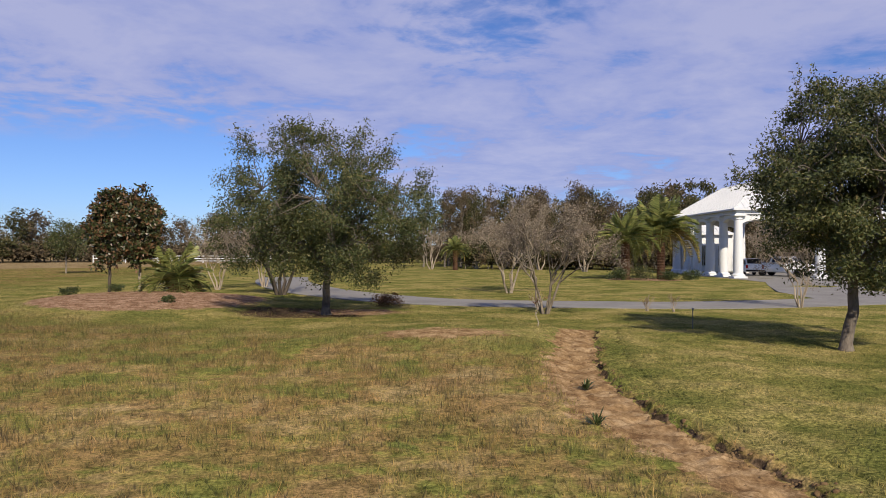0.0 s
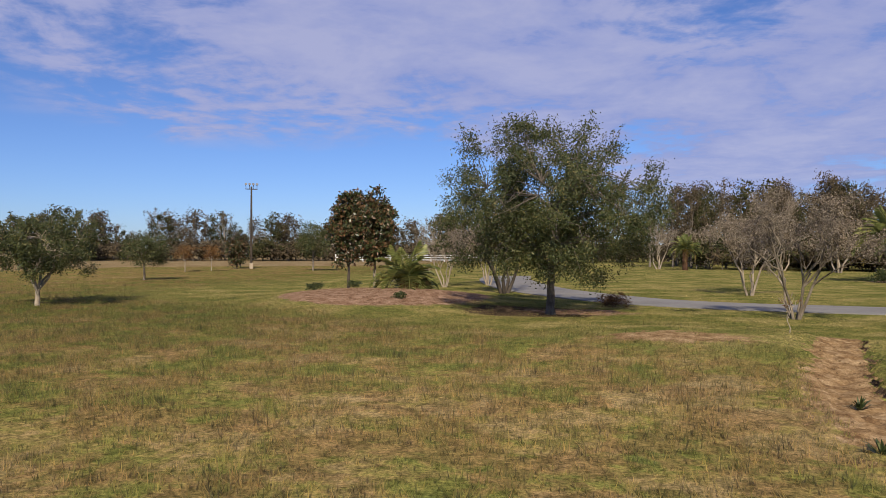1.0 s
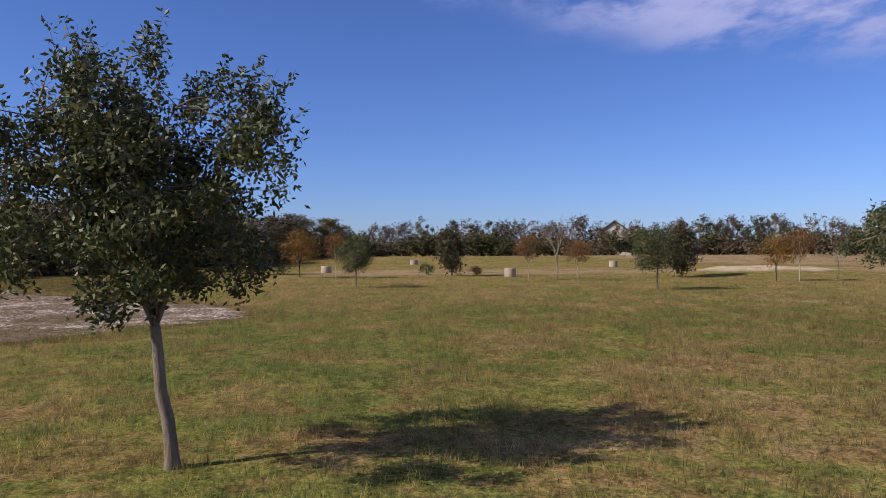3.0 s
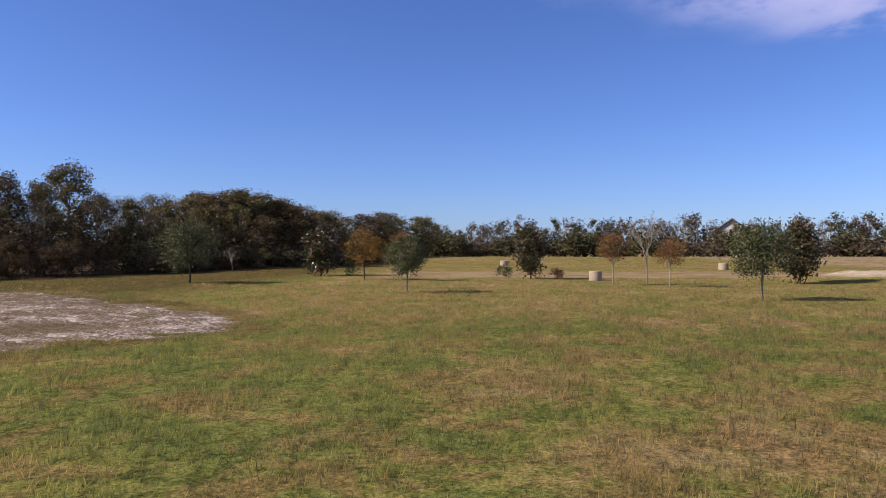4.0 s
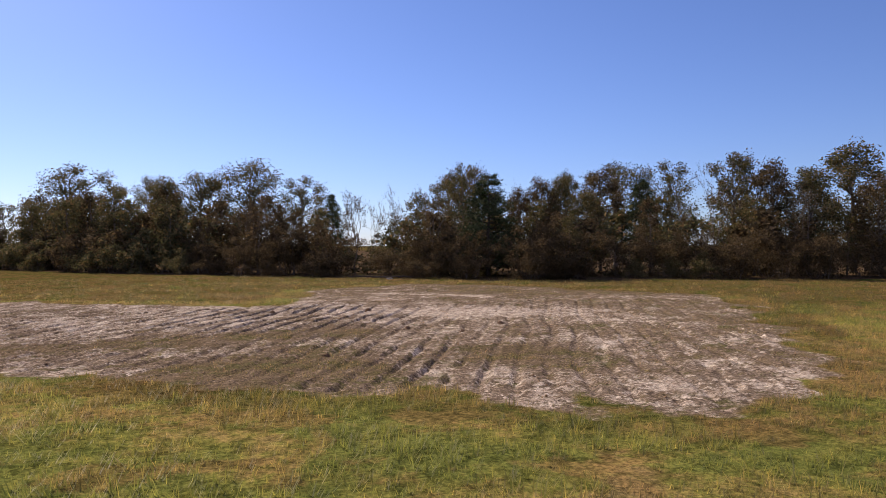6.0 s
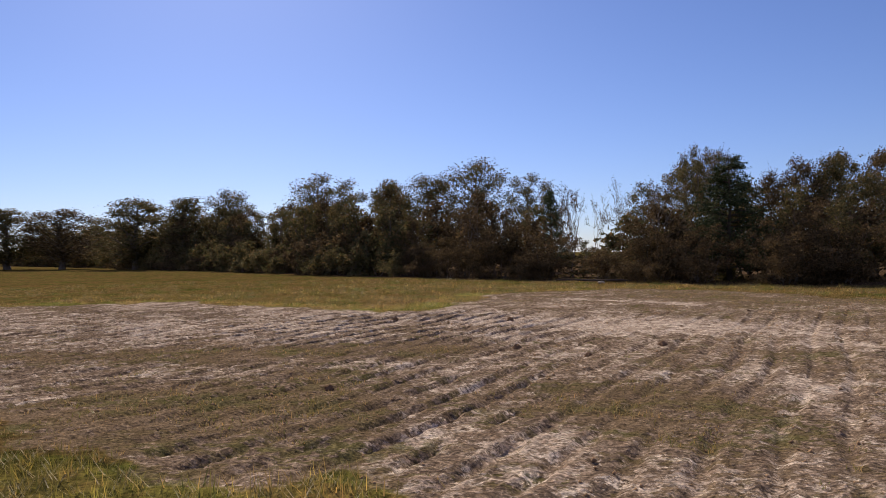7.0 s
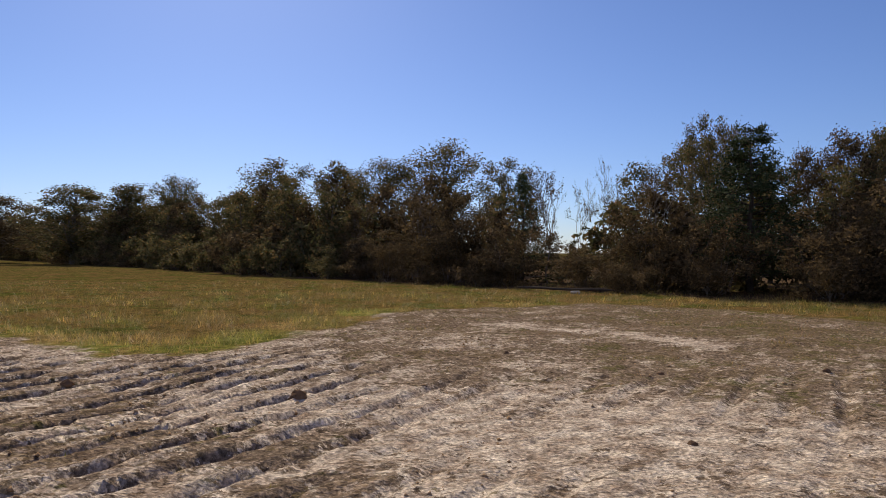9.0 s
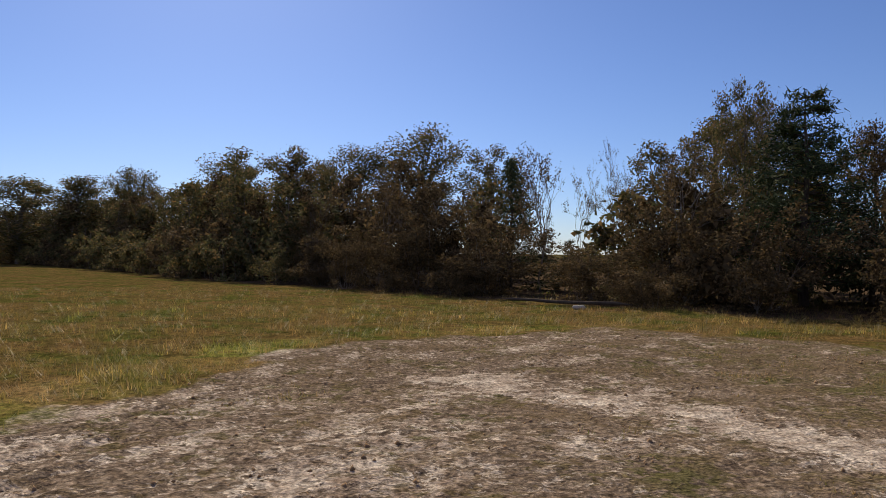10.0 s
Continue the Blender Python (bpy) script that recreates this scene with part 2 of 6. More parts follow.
def grass_material():
    m, t, s = surface("grass_blade", rough=0.7, spec=0.2)
    v = flat_place(t)
    n = node(t, "ShaderNodeNewGeometry").outputs["Random Per Island"]
    col = lawn_mix(t, v, turf(t, v, 0.5), attribute(t, "lawn"))
    low = ramp(t, n, [(0.0, (0.068, 0.076, 0.022)), (0.5, (0.105, 0.084, 0.036)), (1.0, (0.155, 0.107, 0.063))])
    col = blend(t, calc(t, "MULTIPLY", attribute(t, "soil"), 0.8), col, low)
    col = blend(t, 1.0, col, ramp(t, n, [(0.0, (0.54, 0.61, 0.44)), (0.5, (0.80, 0.78, 0.67)), (1.0, (1.16, 1.02, 0.84))]), "MULTIPLY")
    t.links.new(col, s.inputs["Base Color"])
    # blades stand so close that they take light as one soft surface, on whichever side it falls
    own = node(t, "ShaderNodeVectorMath", [(0, node(t, "ShaderNodeNewGeometry").outputs["Normal"]), (1, (0.3, 0.3, 0.3))])
    own.operation = "MULTIPLY"
    up = node(t, "ShaderNodeVectorMath", [(0, own.outputs[0]), (1, (0.0, 0.0, 1.0))])
    t.links.new(up.outputs[0], s.inputs["Normal"])
    down = node(t, "ShaderNodeVectorMath", [(0, own.outputs[0]), (1, (0.0, 0.0, -1.0))])
    tr = node(t, "ShaderNodeBsdfTranslucent", [(0, col), ("Normal", down.outputs[0])])
    both = node(t, "ShaderNodeAddShader", [(0, s.outputs[0]), (1, tr.outputs[0])])
    t.links.new(both.outputs[0], t.nodes["Material Output"].inputs[0])
    return m


def leaf_material(name, stops, gloss=0.5, through_light=0.25, spec=0.3):
    m, t, s = surface(name, rough=gloss, spec=spec)
    n = node(t, "ShaderNodeNewGeometry").outputs["Random Per Island"]
    col = ramp(t, n, stops)
    patch = noisy(t, place(t), 1.1, 3.0)
    col = blend(t, 1.0, col, ramp(t, patch, [(0.3, (0.75, 0.78, 0.75)), (0.7, (1.25, 1.2, 1.1))]), "MULTIPLY")
    t.links.new(col, s.inputs["Base Color"])
    tr = node(t, "ShaderNodeBsdfTranslucent", [(0, col)])
    mx = node(t, "ShaderNodeMixShader", [(0, through_light), (1, s.outputs[0]), (2, tr.outputs[0])])
    t.links.new(mx.outputs[0], t.nodes["Material Output"].inputs[0])
    return m


def bark_material(name, dark, light, scale=6.0):
    m, t, s = surface(name, rough=0.9, spec=0.15)
    v = node(t, "ShaderNodeMapping", [("Vector", place(t)), ("Scale", (scale, scale, scale * 0.3))]).outputs[0]
    a = noisy(t, v, 2.0, 6.0, 0.7, 0.5)
    b = noisy(t, place(t), 1.6, 3.0)
    t.links.new(ramp(t, calc(t, "MULTIPLY_ADD", b, 0.4, calc(t, "MULTIPLY", a, 0.6)), [(0.36, dark), (0.62, light)]), s.inputs["Base Color"])
    bumped(t, s, a, 0.8, 0.03)
    return m


def grainy(name, dark, light, scale=8.0, rough=0.8, bump=0.3, dist=0.01, spec=0.3, metal=0.0):
    m, t, s = surface(name, rough=rough, spec=spec, metal=metal)
    a, b = noisy(t, place(t), scale, 6.0, 0.65), noisy(t, place(t), scale * 0.12, 3.0)
    f = calc(t, "MULTIPLY_ADD", b, 0.5, calc(t, "MULTIPLY", a, 0.5))
    t.links.new(ramp(t, f, [(0.35, dark), (0.65, light)]), s.inputs["Base Color"])
    bumped(t, s, a, bump, dist)
    return m


GROUND = ground_material()
GRASS = grass_material()
OAK_LEAF = leaf_material("oak_leaf", [(0.0, (0.034, 0.047, 0.017)), (0.6, (0.070, 0.082, 0.029)), (0.9, (0.125, 0.122, 0.047)), (1.0, (0.175, 0.142, 0.060))], 0.5, 0.2, 0.25)
MAGNOLIA_LEAF = leaf_material("magnolia_leaf", [(0.0, (0.024, 0.035, 0.013)), (0.55, (0.056, 0.062, 0.024)), (0.72, (0.102, 0.058, 0.031)), (1.0, (0.165, 0.090, 0.048))], 0.35, 0.12)
MYRTLE_LEAF = leaf_material("myrtle_seed_head", [(0.0, (0.105, 0.080, 0.056)), (0.5, (0.215, 0.172, 0.132)), (1.0, (0.345, 0.290, 0.235))], 0.7)
CYPRESS_LEAF = leaf_material("cypress_rust", [(0.0, (0.096, 0.041, 0.015)), (0.5, (0.178, 0.085, 0.026)), (1.0, (0.222, 0.133, 0.044))], 0.7)
GOLD_LEAF = leaf_material("cypress_gold", [(0.0, (0.141, 0.063, 0.013)), (0.6, (0.259, 0.137, 0.021)), (1.0, (0.185, 0.148, 0.037))], 0.7)
FOREST_LEAF = leaf_material("forest_leaf", [(0.0, (0.066, 0.070, 0.034)), (0.5, (0.118, 0.112, 0.050)), (0.8, (0.172, 0.135, 0.064)), (1.0, (0.27, 0.165, 0.076))], 0.85, 0.26, 0.06)
BROWN_LEAF = leaf_material("thinning_leaf", [(0.0, (0.055, 0.044, 0.026)), (0.6, (0.105, 0.076, 0.043)), (1.0, (0.190, 0.130, 0.070))], 0.9, 0.26, 0.04)
FAR_GREEN = leaf_material("far_leaf_green", [(0.0, (0.036, 0.042, 0.018)), (0.6, (0.068, 0.067, 0.030)), (1.0, (0.115, 0.096, 0.045))], 0.8, 0.2, 0.1)
FAR_BROWN = leaf_material("far_leaf_brown", [(0.0, (0.058, 0.045, 0.029)), (0.6, (0.102, 0.078, 0.050)), (1.0, (0.160, 0.126, 0.086))], 0.8, 0.2, 0.1)
PINE_LEAF = leaf_material("pine_needle", [(0.0, (0.026, 0.042, 0.021)), (0.7, (0.052, 0.073, 0.034)), (1.0, (0.098, 0.104, 0.046))], 0.8, 0.1, 0.08)
PALM_LEAF = leaf_material("palm_frond_green", [(0.0, (0.105, 0.135, 0.042)), (0.7, (0.215, 0.235, 0.075)), (1.0, (0.36, 0.32, 0.11))], 0.4, 0.35)
PALM_OLD = leaf_material("palm_frond_old", [(0.0, (0.148, 0.126, 0.033)), (0.6, (0.244, 0.192, 0.052)), (1.0, (0.266, 0.192, 0.081))], 0.6, 0.25)
SHRUB_LEAF = leaf_material("shrub_leaf", [(0.0, (0.026, 0.041, 0.013)), (0.7, (0.056, 0.074, 0.024)), (1.0, (0.111, 0.118, 0.037))], 0.5)
RED_LEAF = leaf_material("shrub_red", [(0.0, (0.063, 0.030, 0.016)), (0.6, (0.148, 0.063, 0.026)), (1.0, (0.178, 0.111, 0.041))], 0.6)
BARK = bark_material("oak_bark", (0.089, 0.070, 0.050), (0.244, 0.204, 0.155))
DARK_BARK = bark_material("dark_bark", (0.033, 0.027, 0.021), (0.092, 0.074, 0.058))
LAWN_BARK = bark_material("grey_bark", (0.072, 0.058, 0.046), (0.185, 0.155, 0.125))
PALE_BARK = bark_material("pale_bark", (0.207, 0.159, 0.111), (0.370, 0.311, 0.237))
FOREST_BARK = bark_material("forest_bark", (0.085, 0.070, 0.055), (0.215, 0.185, 0.150))
PALM_BARK = bark_material("palm_bark", (0.063, 0.033, 0.019), (0.163, 0.092, 0.056), 3.0)
CONCRETE = grainy("drive_concrete", (0.148, 0.137, 0.122), (0.229, 0.215, 0.194), 5.0, 0.85, 0.2, 0.004)
CAST = grainy("cast_concrete", (0.24, 0.19, 0.135), (0.38, 0.31, 0.22), 9.0, 0.9, 0.4, 0.01)
WHITE = grainy("white_paint", (0.548, 0.555, 0.562), (0.614, 0.614, 0.607), 3.0, 0.5, 0.05, 0.003)
ROOF = grainy("white_metal_roof", (0.488, 0.496, 0.503), (0.577, 0.577, 0.570), 1.2, 0.38, 0.05, 0.003, 0.5)
POLE = grainy("pole_timber", (0.038, 0.030, 0.025), (0.090, 0.072, 0.056), 10.0, 0.95, 0.3, 0.01, 0.04)
STEEL = grainy("lamp_steel", (0.10, 0.10, 0.11), (0.22, 0.22, 0.23), 12.0, 0.45, 0.1, 0.002, 0.5, 0.6)
DARK_GLASS, _t, _s = surface("dark_glass", (0.012, 0.015, 0.018), 0.06, 0.0, 0.6)
CAR_WHITE, _t, _s = surface("white_car_paint", (0.78, 0.79, 0.80), 0.25, 0.0, 0.5)
_s.inputs["Coat Weight"].default_value = 0.6
CAR_DARK, _t, _s = surface("dark_car_paint", (0.02, 0.022, 0.026), 0.22, 0.0, 0.5)
_s.inputs["Coat Weight"].default_value = 0.6
RUBBER, _t, _s = surface("tyre_rubber", (0.018, 0.018, 0.019), 0.8)
CHROME, _t, _s = surface("bright_metal", (0.62, 0.63, 0.65), 0.22, 1.0)
TAIL, _t, _s = surface("tail_lamp", (0.35, 0.012, 0.012), 0.2)
HEAD, _t, _s = surface("head_lamp", (0.75, 0.76, 0.78), 0.1)
SIDING = grainy("cream_siding", (0.429, 0.414, 0.355), (0.518, 0.503, 0.444), 2.0, 0.7)
SHINGLE = grainy("grey_shingle", (0.089, 0.085, 0.081), (0.163, 0.155, 0.148), 14.0, 0.9)
CLOD = grainy("soil_clod", (0.085, 0.052, 0.032), (0.19, 0.125, 0.080), 16.0, 1.0, 0.6, 0.02, 0.0)
CRUMB = grainy("soil_crumb", (0.17, 0.105, 0.058), (0.36, 0.25, 0.155), 9.0, 1.0, 0.4, 0.01, 0.0)
LOG = grainy("weathered_log", (0.222, 0.200, 0.170), (0.407, 0.377, 0.333), 9.0, 0.9, 0.4, 0.01)
SOD = grainy("torn_turf", (0.075, 0.048, 0.025), (0.20, 0.130, 0.068), 22.0, 1.0, 0.6, 0.015, 0.0)


# ---------------------------------------------------------------- helpers for meshes
def arrays_mesh(name, verts, faces, size):
    """A mesh from arrays: verts n x 3, faces m x size."""
    me = bpy.data.meshes.new(name)
    verts, faces = np.asarray(verts, np.float32), np.asarray(faces, np.int32)
    me.vertices.add(len(verts))
    me.vertices.foreach_set("co", verts.ravel())
    me.loops.add(faces.size)
    me.loops.foreach_set("vertex_index", faces.ravel())
    me.polygons.add(len(faces))
    me.polygons.foreach_set("loop_start", np.arange(len(faces), dtype=np.int32) * size)
    me.update(calc_edges=True)
    me.validate()
    return me


def thing(name, x, y, z, label, category, group="", kind="", turn=0.0):
    ob = new(name)
    ob.matrix_world = pose(x, y, z, 0, 0, turn)
    ob.empty_display_size = 0.2
    return tagged(ob, label, category, group, kind)


def hung(name, me, material, parent, label=""):
    """A mesh as a part of a thing, in the thing's own axes."""
    ob = new(name, me)
    if material:
        me.materials.append(material)
    ob.parent = parent
    return tagged(ob, label)


def part(name, bm, material, parent, label="", soft=False):
    me = bpy.data.meshes.new(name)
    bm.normal_update()
    bm.to_mesh(me)
    bm.free()
    if soft:
        me.polygons.foreach_set("use_smooth", np.ones(len(me.polygons), bool))
    return hung(name, me, material, parent, label)


def box(bm, x0, y0, z0, x1, y1, z1, bevel=0.0):
    made = bmesh.ops.create_cube(bm, size=1.0, matrix=Matrix.LocRotScale(((x0 + x1) / 2, (y0 + y1) / 2, (z0 + z1) / 2), None, (x1 - x0, y1 - y0, z1 - z0)))
    if bevel:
        bmesh.ops.bevel(bm, geom=list({e for v in made["verts"] for e in v.link_edges}), offset=bevel, segments=2, affect="EDGES", profile=0.6)
    return bm


def lathe(bm, profile, k=24, at=(0, 0, 0)):
    """A turned solid from (radius, height) pairs."""
    rings = [[bm.verts.new((at[0] + r * math.cos(a), at[1] + r * math.sin(a), at[2] + z)) for a in (2 * math.pi * i / k for i in range(k))] for r, z in profile]
    for a, b in zip(rings, rings[1:]):
        for i in range(k):
            bm.faces.new((a[i], a[(i + 1) % k], b[(i + 1) % k], b[i]))
    bm.faces.new(list(reversed(rings[0])))
    bm.faces.new(rings[-1])
    return bm


# ---------------------------------------------------------------- ground
PLOT = [(-30.8, 4.1), (-29.2, 3.1), (-28.0, 2.3), (-27.1, 1.1), (-25.9, 0.7), (-24.8, -0.3), (-23.4, -1.7), (-22.0, -2.6), (-19, -4.6), (-12, -11.5), (-8, -16), (-13, -20.5), (-20.2, -21.2),
        (-24.8, -17.5), (-28.2, -15.6), (-29.6, -17.8), (-30.8, -22.3), (-34, -25.5), (-38, -27), (-41.5, -24), (-46.5, -13.5), (-43.4, -8), (-38.8, -2.6), (-35.3, 1.4), (-33.2, 2.6)]
WOOD_EDGE = [(-112, -4), (-95, -6), (-80, -11), (-68, -18), (-56, -24.5), (-46.6, -27.0), (-42.2, -30.2), (-37, -35.6), (-31.5, -42), (-22, -52), (-11, -69), (8, -92), (16, -106), (56, -150)]
DRIVE = [(-13.5, 62), (-12.0, 54), (-9.8, 47), (-7.2, 41), (-4.0, 36.3), (-1.0, 33.2), (2.5, 31.8), (6.5, 31.4), (10.5, 31.2), (15, 32.4), (20, 34.5), (27, 36.5), (40, 38)]


def polygon_depth(x, y, poly):
    """How far a place lies inside a polygon, in metres (negative outside)."""
    best, inside = np.full(x.shape, 1e9), np.zeros(x.shape, bool)
    for (ax, ay), (bx, by) in zip(poly, poly[1:] + poly[:1]):
        dx, dy = bx - ax, by - ay
        u = np.clip(((x - ax) * dx + (y - ay) * dy) / (dx * dx + dy * dy), 0, 1)
        best = np.minimum(best, np.hypot(x - ax - u * dx, y - ay - u * dy))
        crosses = (ay > y) != (by > y)
        inside ^= crosses & (x < (bx - ax) * (y - ay) / (by - ay if by != ay else 1e-9) + ax)
    return np.where(inside, best, -best)


def line_gap(x, y, line):
    best = np.full(x.shape, 1e9)
    for (ax, ay), (bx, by) in zip(line, line[1:]):
        dx, dy = bx - ax, by - ay
        u = np.clip(((x - ax) * dx + (y - ay) * dy) / (dx * dx + dy * dy), 0, 1)
        best = np.minimum(best, np.hypot(x - ax - u * dx, y - ay - u * dy))
    return best


def wave(x, y, seed, size):
    """A soft uneven field between about -1 and 1."""
    r = np.random.RandomState(seed)
    out = 0.0
    for i in range(7):
        a, p = r.uniform(0, 2 * math.pi, 2)
        f = 2 * math.pi / (size * r.uniform(0.5, 1.7))
        out = out + np.sin(f * (x * math.cos(a) + y * math.sin(a)) + p)
    return out / 3.5


def step01(v, lo, hi):
    u = np.clip((v - lo) / (hi - lo), 0, 1)
    return u * u * (3 - 2 * u)


CUT_Y = [-1, 3, 7.0, 7.7, 8.35, 9.3, 10.1, 11.8, 14.5, 18.3, 21.5]
CUT_X = [5.6, 4.75, 3.8, 3.68, 3.55, 3.38, 3.2, 3.09, 3.26, 3.97, 4.6]


def trench_side(x, y):
    """Distance to the right of the cut edge of the lawn."""
    return x - np.interp(y, CUT_Y, CUT_X) + 0.07 * wave(0 * x, y, 71, 1.1) + 0.05 * wave(0 * x, y, 72, 0.33) + 0.03 * wave(0 * x, y, 75, 0.14)


def strip_mask(x, y):
    """One within the strip that is built as a finer sheet, nought outside."""
    side = trench_side(x, y)
    return step01(np.minimum(np.minimum(side + 1.7, 0.6 - side), np.minimum(y - 2.6, 20.9 - y)), 0.1, 0.35)


def plot_depth(x, y):
    return polygon_depth(x, y, PLOT) + 0.35 * wave(x, y, 5, 5.0) + 0.40 * wave(x, y, 6, 1.4)


def bump2(x, y, cx, cy, rx, ry):
    return np.exp(-(((x - cx) / rx) ** 2 + ((y - cy) / ry) ** 2) ** 1.5)


def weed_shade_zone(x, y):
    """How weedy the plot is: about 0 on bare sand, 1 under a mat of low weeds. Outside it, how rusty the grass is and
    how much backlit self-shade is painted in.
    """
    w = 0.36 + 0.16 * wave(x, y, 51, 5.0) - 0.30 * bump2(x, y, -31.0, -16.6, 2.4, 1.8) + 0.12 * wave(x, y, 52, 1.8)
    band = line_gap(x, y, [(-20, -6.2), (-24, -6.8), (-28.6, -6.9)])
    w = w + 0.6 * np.exp(-((band / 1.05) ** 2)) + 0.7 * bump2(x, y, -25.3, -1.8, 2.2, 2.0) + 0.55 * bump2(x, y, -30.6, -2.2, 1.5, 1.3)
    w = w + 0.30 * bump2(x, y, -31.8, -4.4, 1.0, 0.8) + 0.18 * step01(-x, 32.5, 34) * step01(y, -7, -4)
    w = w + 0.20 * step01(-y, 13.0, 16.5) * step01(-x - 0.3 * y, 35.0, 36.0)
    w = w + 0.22 * step01(-x, 36.5, 39)
    strip = line_gap(x, y, [(-33.6, -20.6), (-34.8, -19.6), (-36.3, -18.1), (-37.2, -16.3)])
    w = w - 0.75 * np.exp(-(((strip + 0.16 * wave(x, y, 55, 1.1)) / 0.36) ** 2)) - 0.6 * bump2(x, y, -31.0, -22.8, 0.9, 0.5)
    sand = line_gap(x, y, [(-30.5, -12.2), (-33.0, -11.2), (-36.5, -9.2)])
    w = w - 0.55 * np.exp(-((sand / 1.0) ** 2)) - 0.40 * bump2(x, y, -33.2, -9.8, 2.2, 1.8)
    w = w - 0.22 * bump2(x, y, -24.5, -12.5, 5.0, 3.6) + 0.30 * bump2(x, y, -26.8, -3.4, 2.6, 2.0) + 0.16 * bump2(x, y, -29.2, -0.6, 3.2, 1.8)
    return np.where(polygon_depth(x, y, PLOT) > -1.0, np.clip(w, -0.3, 1.2), 0.85 * step01(-y - 0.1 * x, 6, 14) + 0.16 * step01(-x, 7, 14) * step01(y, -2, 2))


def furrow_zone(x, y):
    """How deep the grooves are: strongest where the soil is bare, none in the weeds beyond."""
    d = 0.50 + 0.5 * bump2(x, y, -25.0, -12.0, 6.5, 4.0) + 0.9 * bump2(x, y, -28.3, -11.6, 4.2, 3.6) + 0.55 * bump2(x, y, -27.0, -2.4, 3.6, 2.8) + 0.15 * bump2(x, y, -33.5, -5.5, 2.2, 3.0)
    d = d * (1 - 0.95 * step01(-y, 12.5, 15) * step01(-x, 30.3, 32)) * (1 - 0.9 * bump2(x, y, -33.6, -10.2, 2.0, 1.6))
    return np.clip(d, 0, 1.6) * (1 - 0.5 * step01(weed_shade_zone(x, y), 0.6, 1.0))


def furrows(x, y):
    """Relief of the tilled plot: narrow grooves between broad beds, broken here and there."""
    inside = step01(plot_depth(x, y), 0.1, 1.2)
    across = x * math.cos(ROW_DIR) + y * math.sin(ROW_DIR) + 0.08 * wave(x, y, 21, 7.0) + 0.02 * wave(x, y, 22, 0.9) + 0.018 * wave(x, y, 23, 0.3)
    along = -x * math.sin(ROW_DIR) + y * math.cos(ROW_DIR)
    across = (across - 21.14) / 0.537 + 0.5
    row = np.floor(across)
    f = across - row
    broken = step01(np.sin(along * 0.33 + row * 2.3) + 0.5 * wave(x, y, 31, 3.2) + 0.5 * wave(x, y, 32, 0.8) + 1.6, 0.0, 1.0)
    deep = furrow_zone(x, y)
    groove = np.exp(-(np.abs((f - 0.5) / 0.19) ** 2.4)) * broken * deep * (0.75 + 0.35 * wave(x, y, 34, 0.4))
    lip = (np.exp(-(((f - 0.29) / 0.09) ** 2)) + np.exp(-(((f - 0.71) / 0.09) ** 2))) * broken * deep
    return inside * (-0.094 * groove + 0.030 * lip)


def height(x, y):
    """The lie of the land."""
    return land(x, y) + furrows(np.asarray(x, float), np.asarray(y, float))


def land(x, y):
    x, y = np.asarray(x, float), np.asarray(y, float)
    z = 0.035 * wave(x, y, 1, 9.0)
    z = z + 0.30 * np.exp(-(((x - 0.6) / 3.4) ** 2 + ((y - 19.6) / 3.0) ** 2))
    z = z + 0.50 * np.exp(-((((x + 12.4) / 5.0) ** 2 + ((y - 29.6) / 5.6) ** 2) ** 1.6))
    z = z + 0.75 * np.exp(-(((x + 61) / 3.8) ** 2 + ((y - 39) / 6.5) ** 2)) * (1 + 0.25 * wave(x, y, 8, 3.0))
    z = z + 0.9 * np.exp(-(((x + 118) / 9.0) ** 2)) * step01(y, -30, 0) + 0.35 * np.exp(-(((x + 82) / 5) ** 2 + ((y + 15) / 9) ** 2))
    # cut strip beside the lawn
    near = step01(y, -3, 1) * (1 - step01(y, 19.5, 23))
    side = trench_side(x, y)
    z = z + near * ((0.075 + 0.03 * wave(x, y, 73, 1.3)) * step01(side, -0.09 + 0.03 * wave(x, y, 74, 0.4), 0.02) * (1 - step01(side, 1.5, 5)) - 0.11 * np.exp(-((np.abs(side + 0.45) / 0.6) ** 3)))
    rough = near * np.exp(-(((side + 0.6) / 0.8) ** 2))
    z = z + rough * (side < -0.05) * (0.022 * wave(x, y, 11, 0.5) + 0.03 * wave(x, y, 12, 1.6) + 0.016 * wave(x, y, 13, 0.22))
    # the drive and the yard lie flat
    flat = 1 - step01(line_gap(x, y, DRIVE), 2.2, 4.5)
    return z * (1 - flat)




def axis(lo, hi, dense, fine, coarse):
    """Grid lines: fine within the dense stretch, wider away from it, out to the horizon."""
    out, v = [], dense[0]
    while v < dense[1]:
        out.append(v)
        v += fine
    for sign, start, end in ((1, dense[1], hi), (-1, dense[0], lo)):
        v, s = start, fine
        while (end - v) * sign > 0:
            out.append(v)
            s = min(s * 1.08, coarse) if abs(v) < 48 else s * 1.12
            v += s * sign
        out.append(end)
    return np.unique(np.round(out, 4))


def straw_zone(x, y):
    """Where the grass is drier."""
    return np.clip(0.8 * np.exp(-(((x + 3) / 9) ** 2 + ((y - 10) / 9) ** 2)) - 0.7 * np.exp(-(((x + 24) / 8) ** 2 + ((y - 5) / 4.5) ** 2)) + 0.15 * np.exp(-(((x + 14) / 7) ** 2 + ((y - 14) / 6) ** 2)) + 0.45 * step01(-x, 26, 40) * step01(y, -6, 2), -0.5, 1.2)


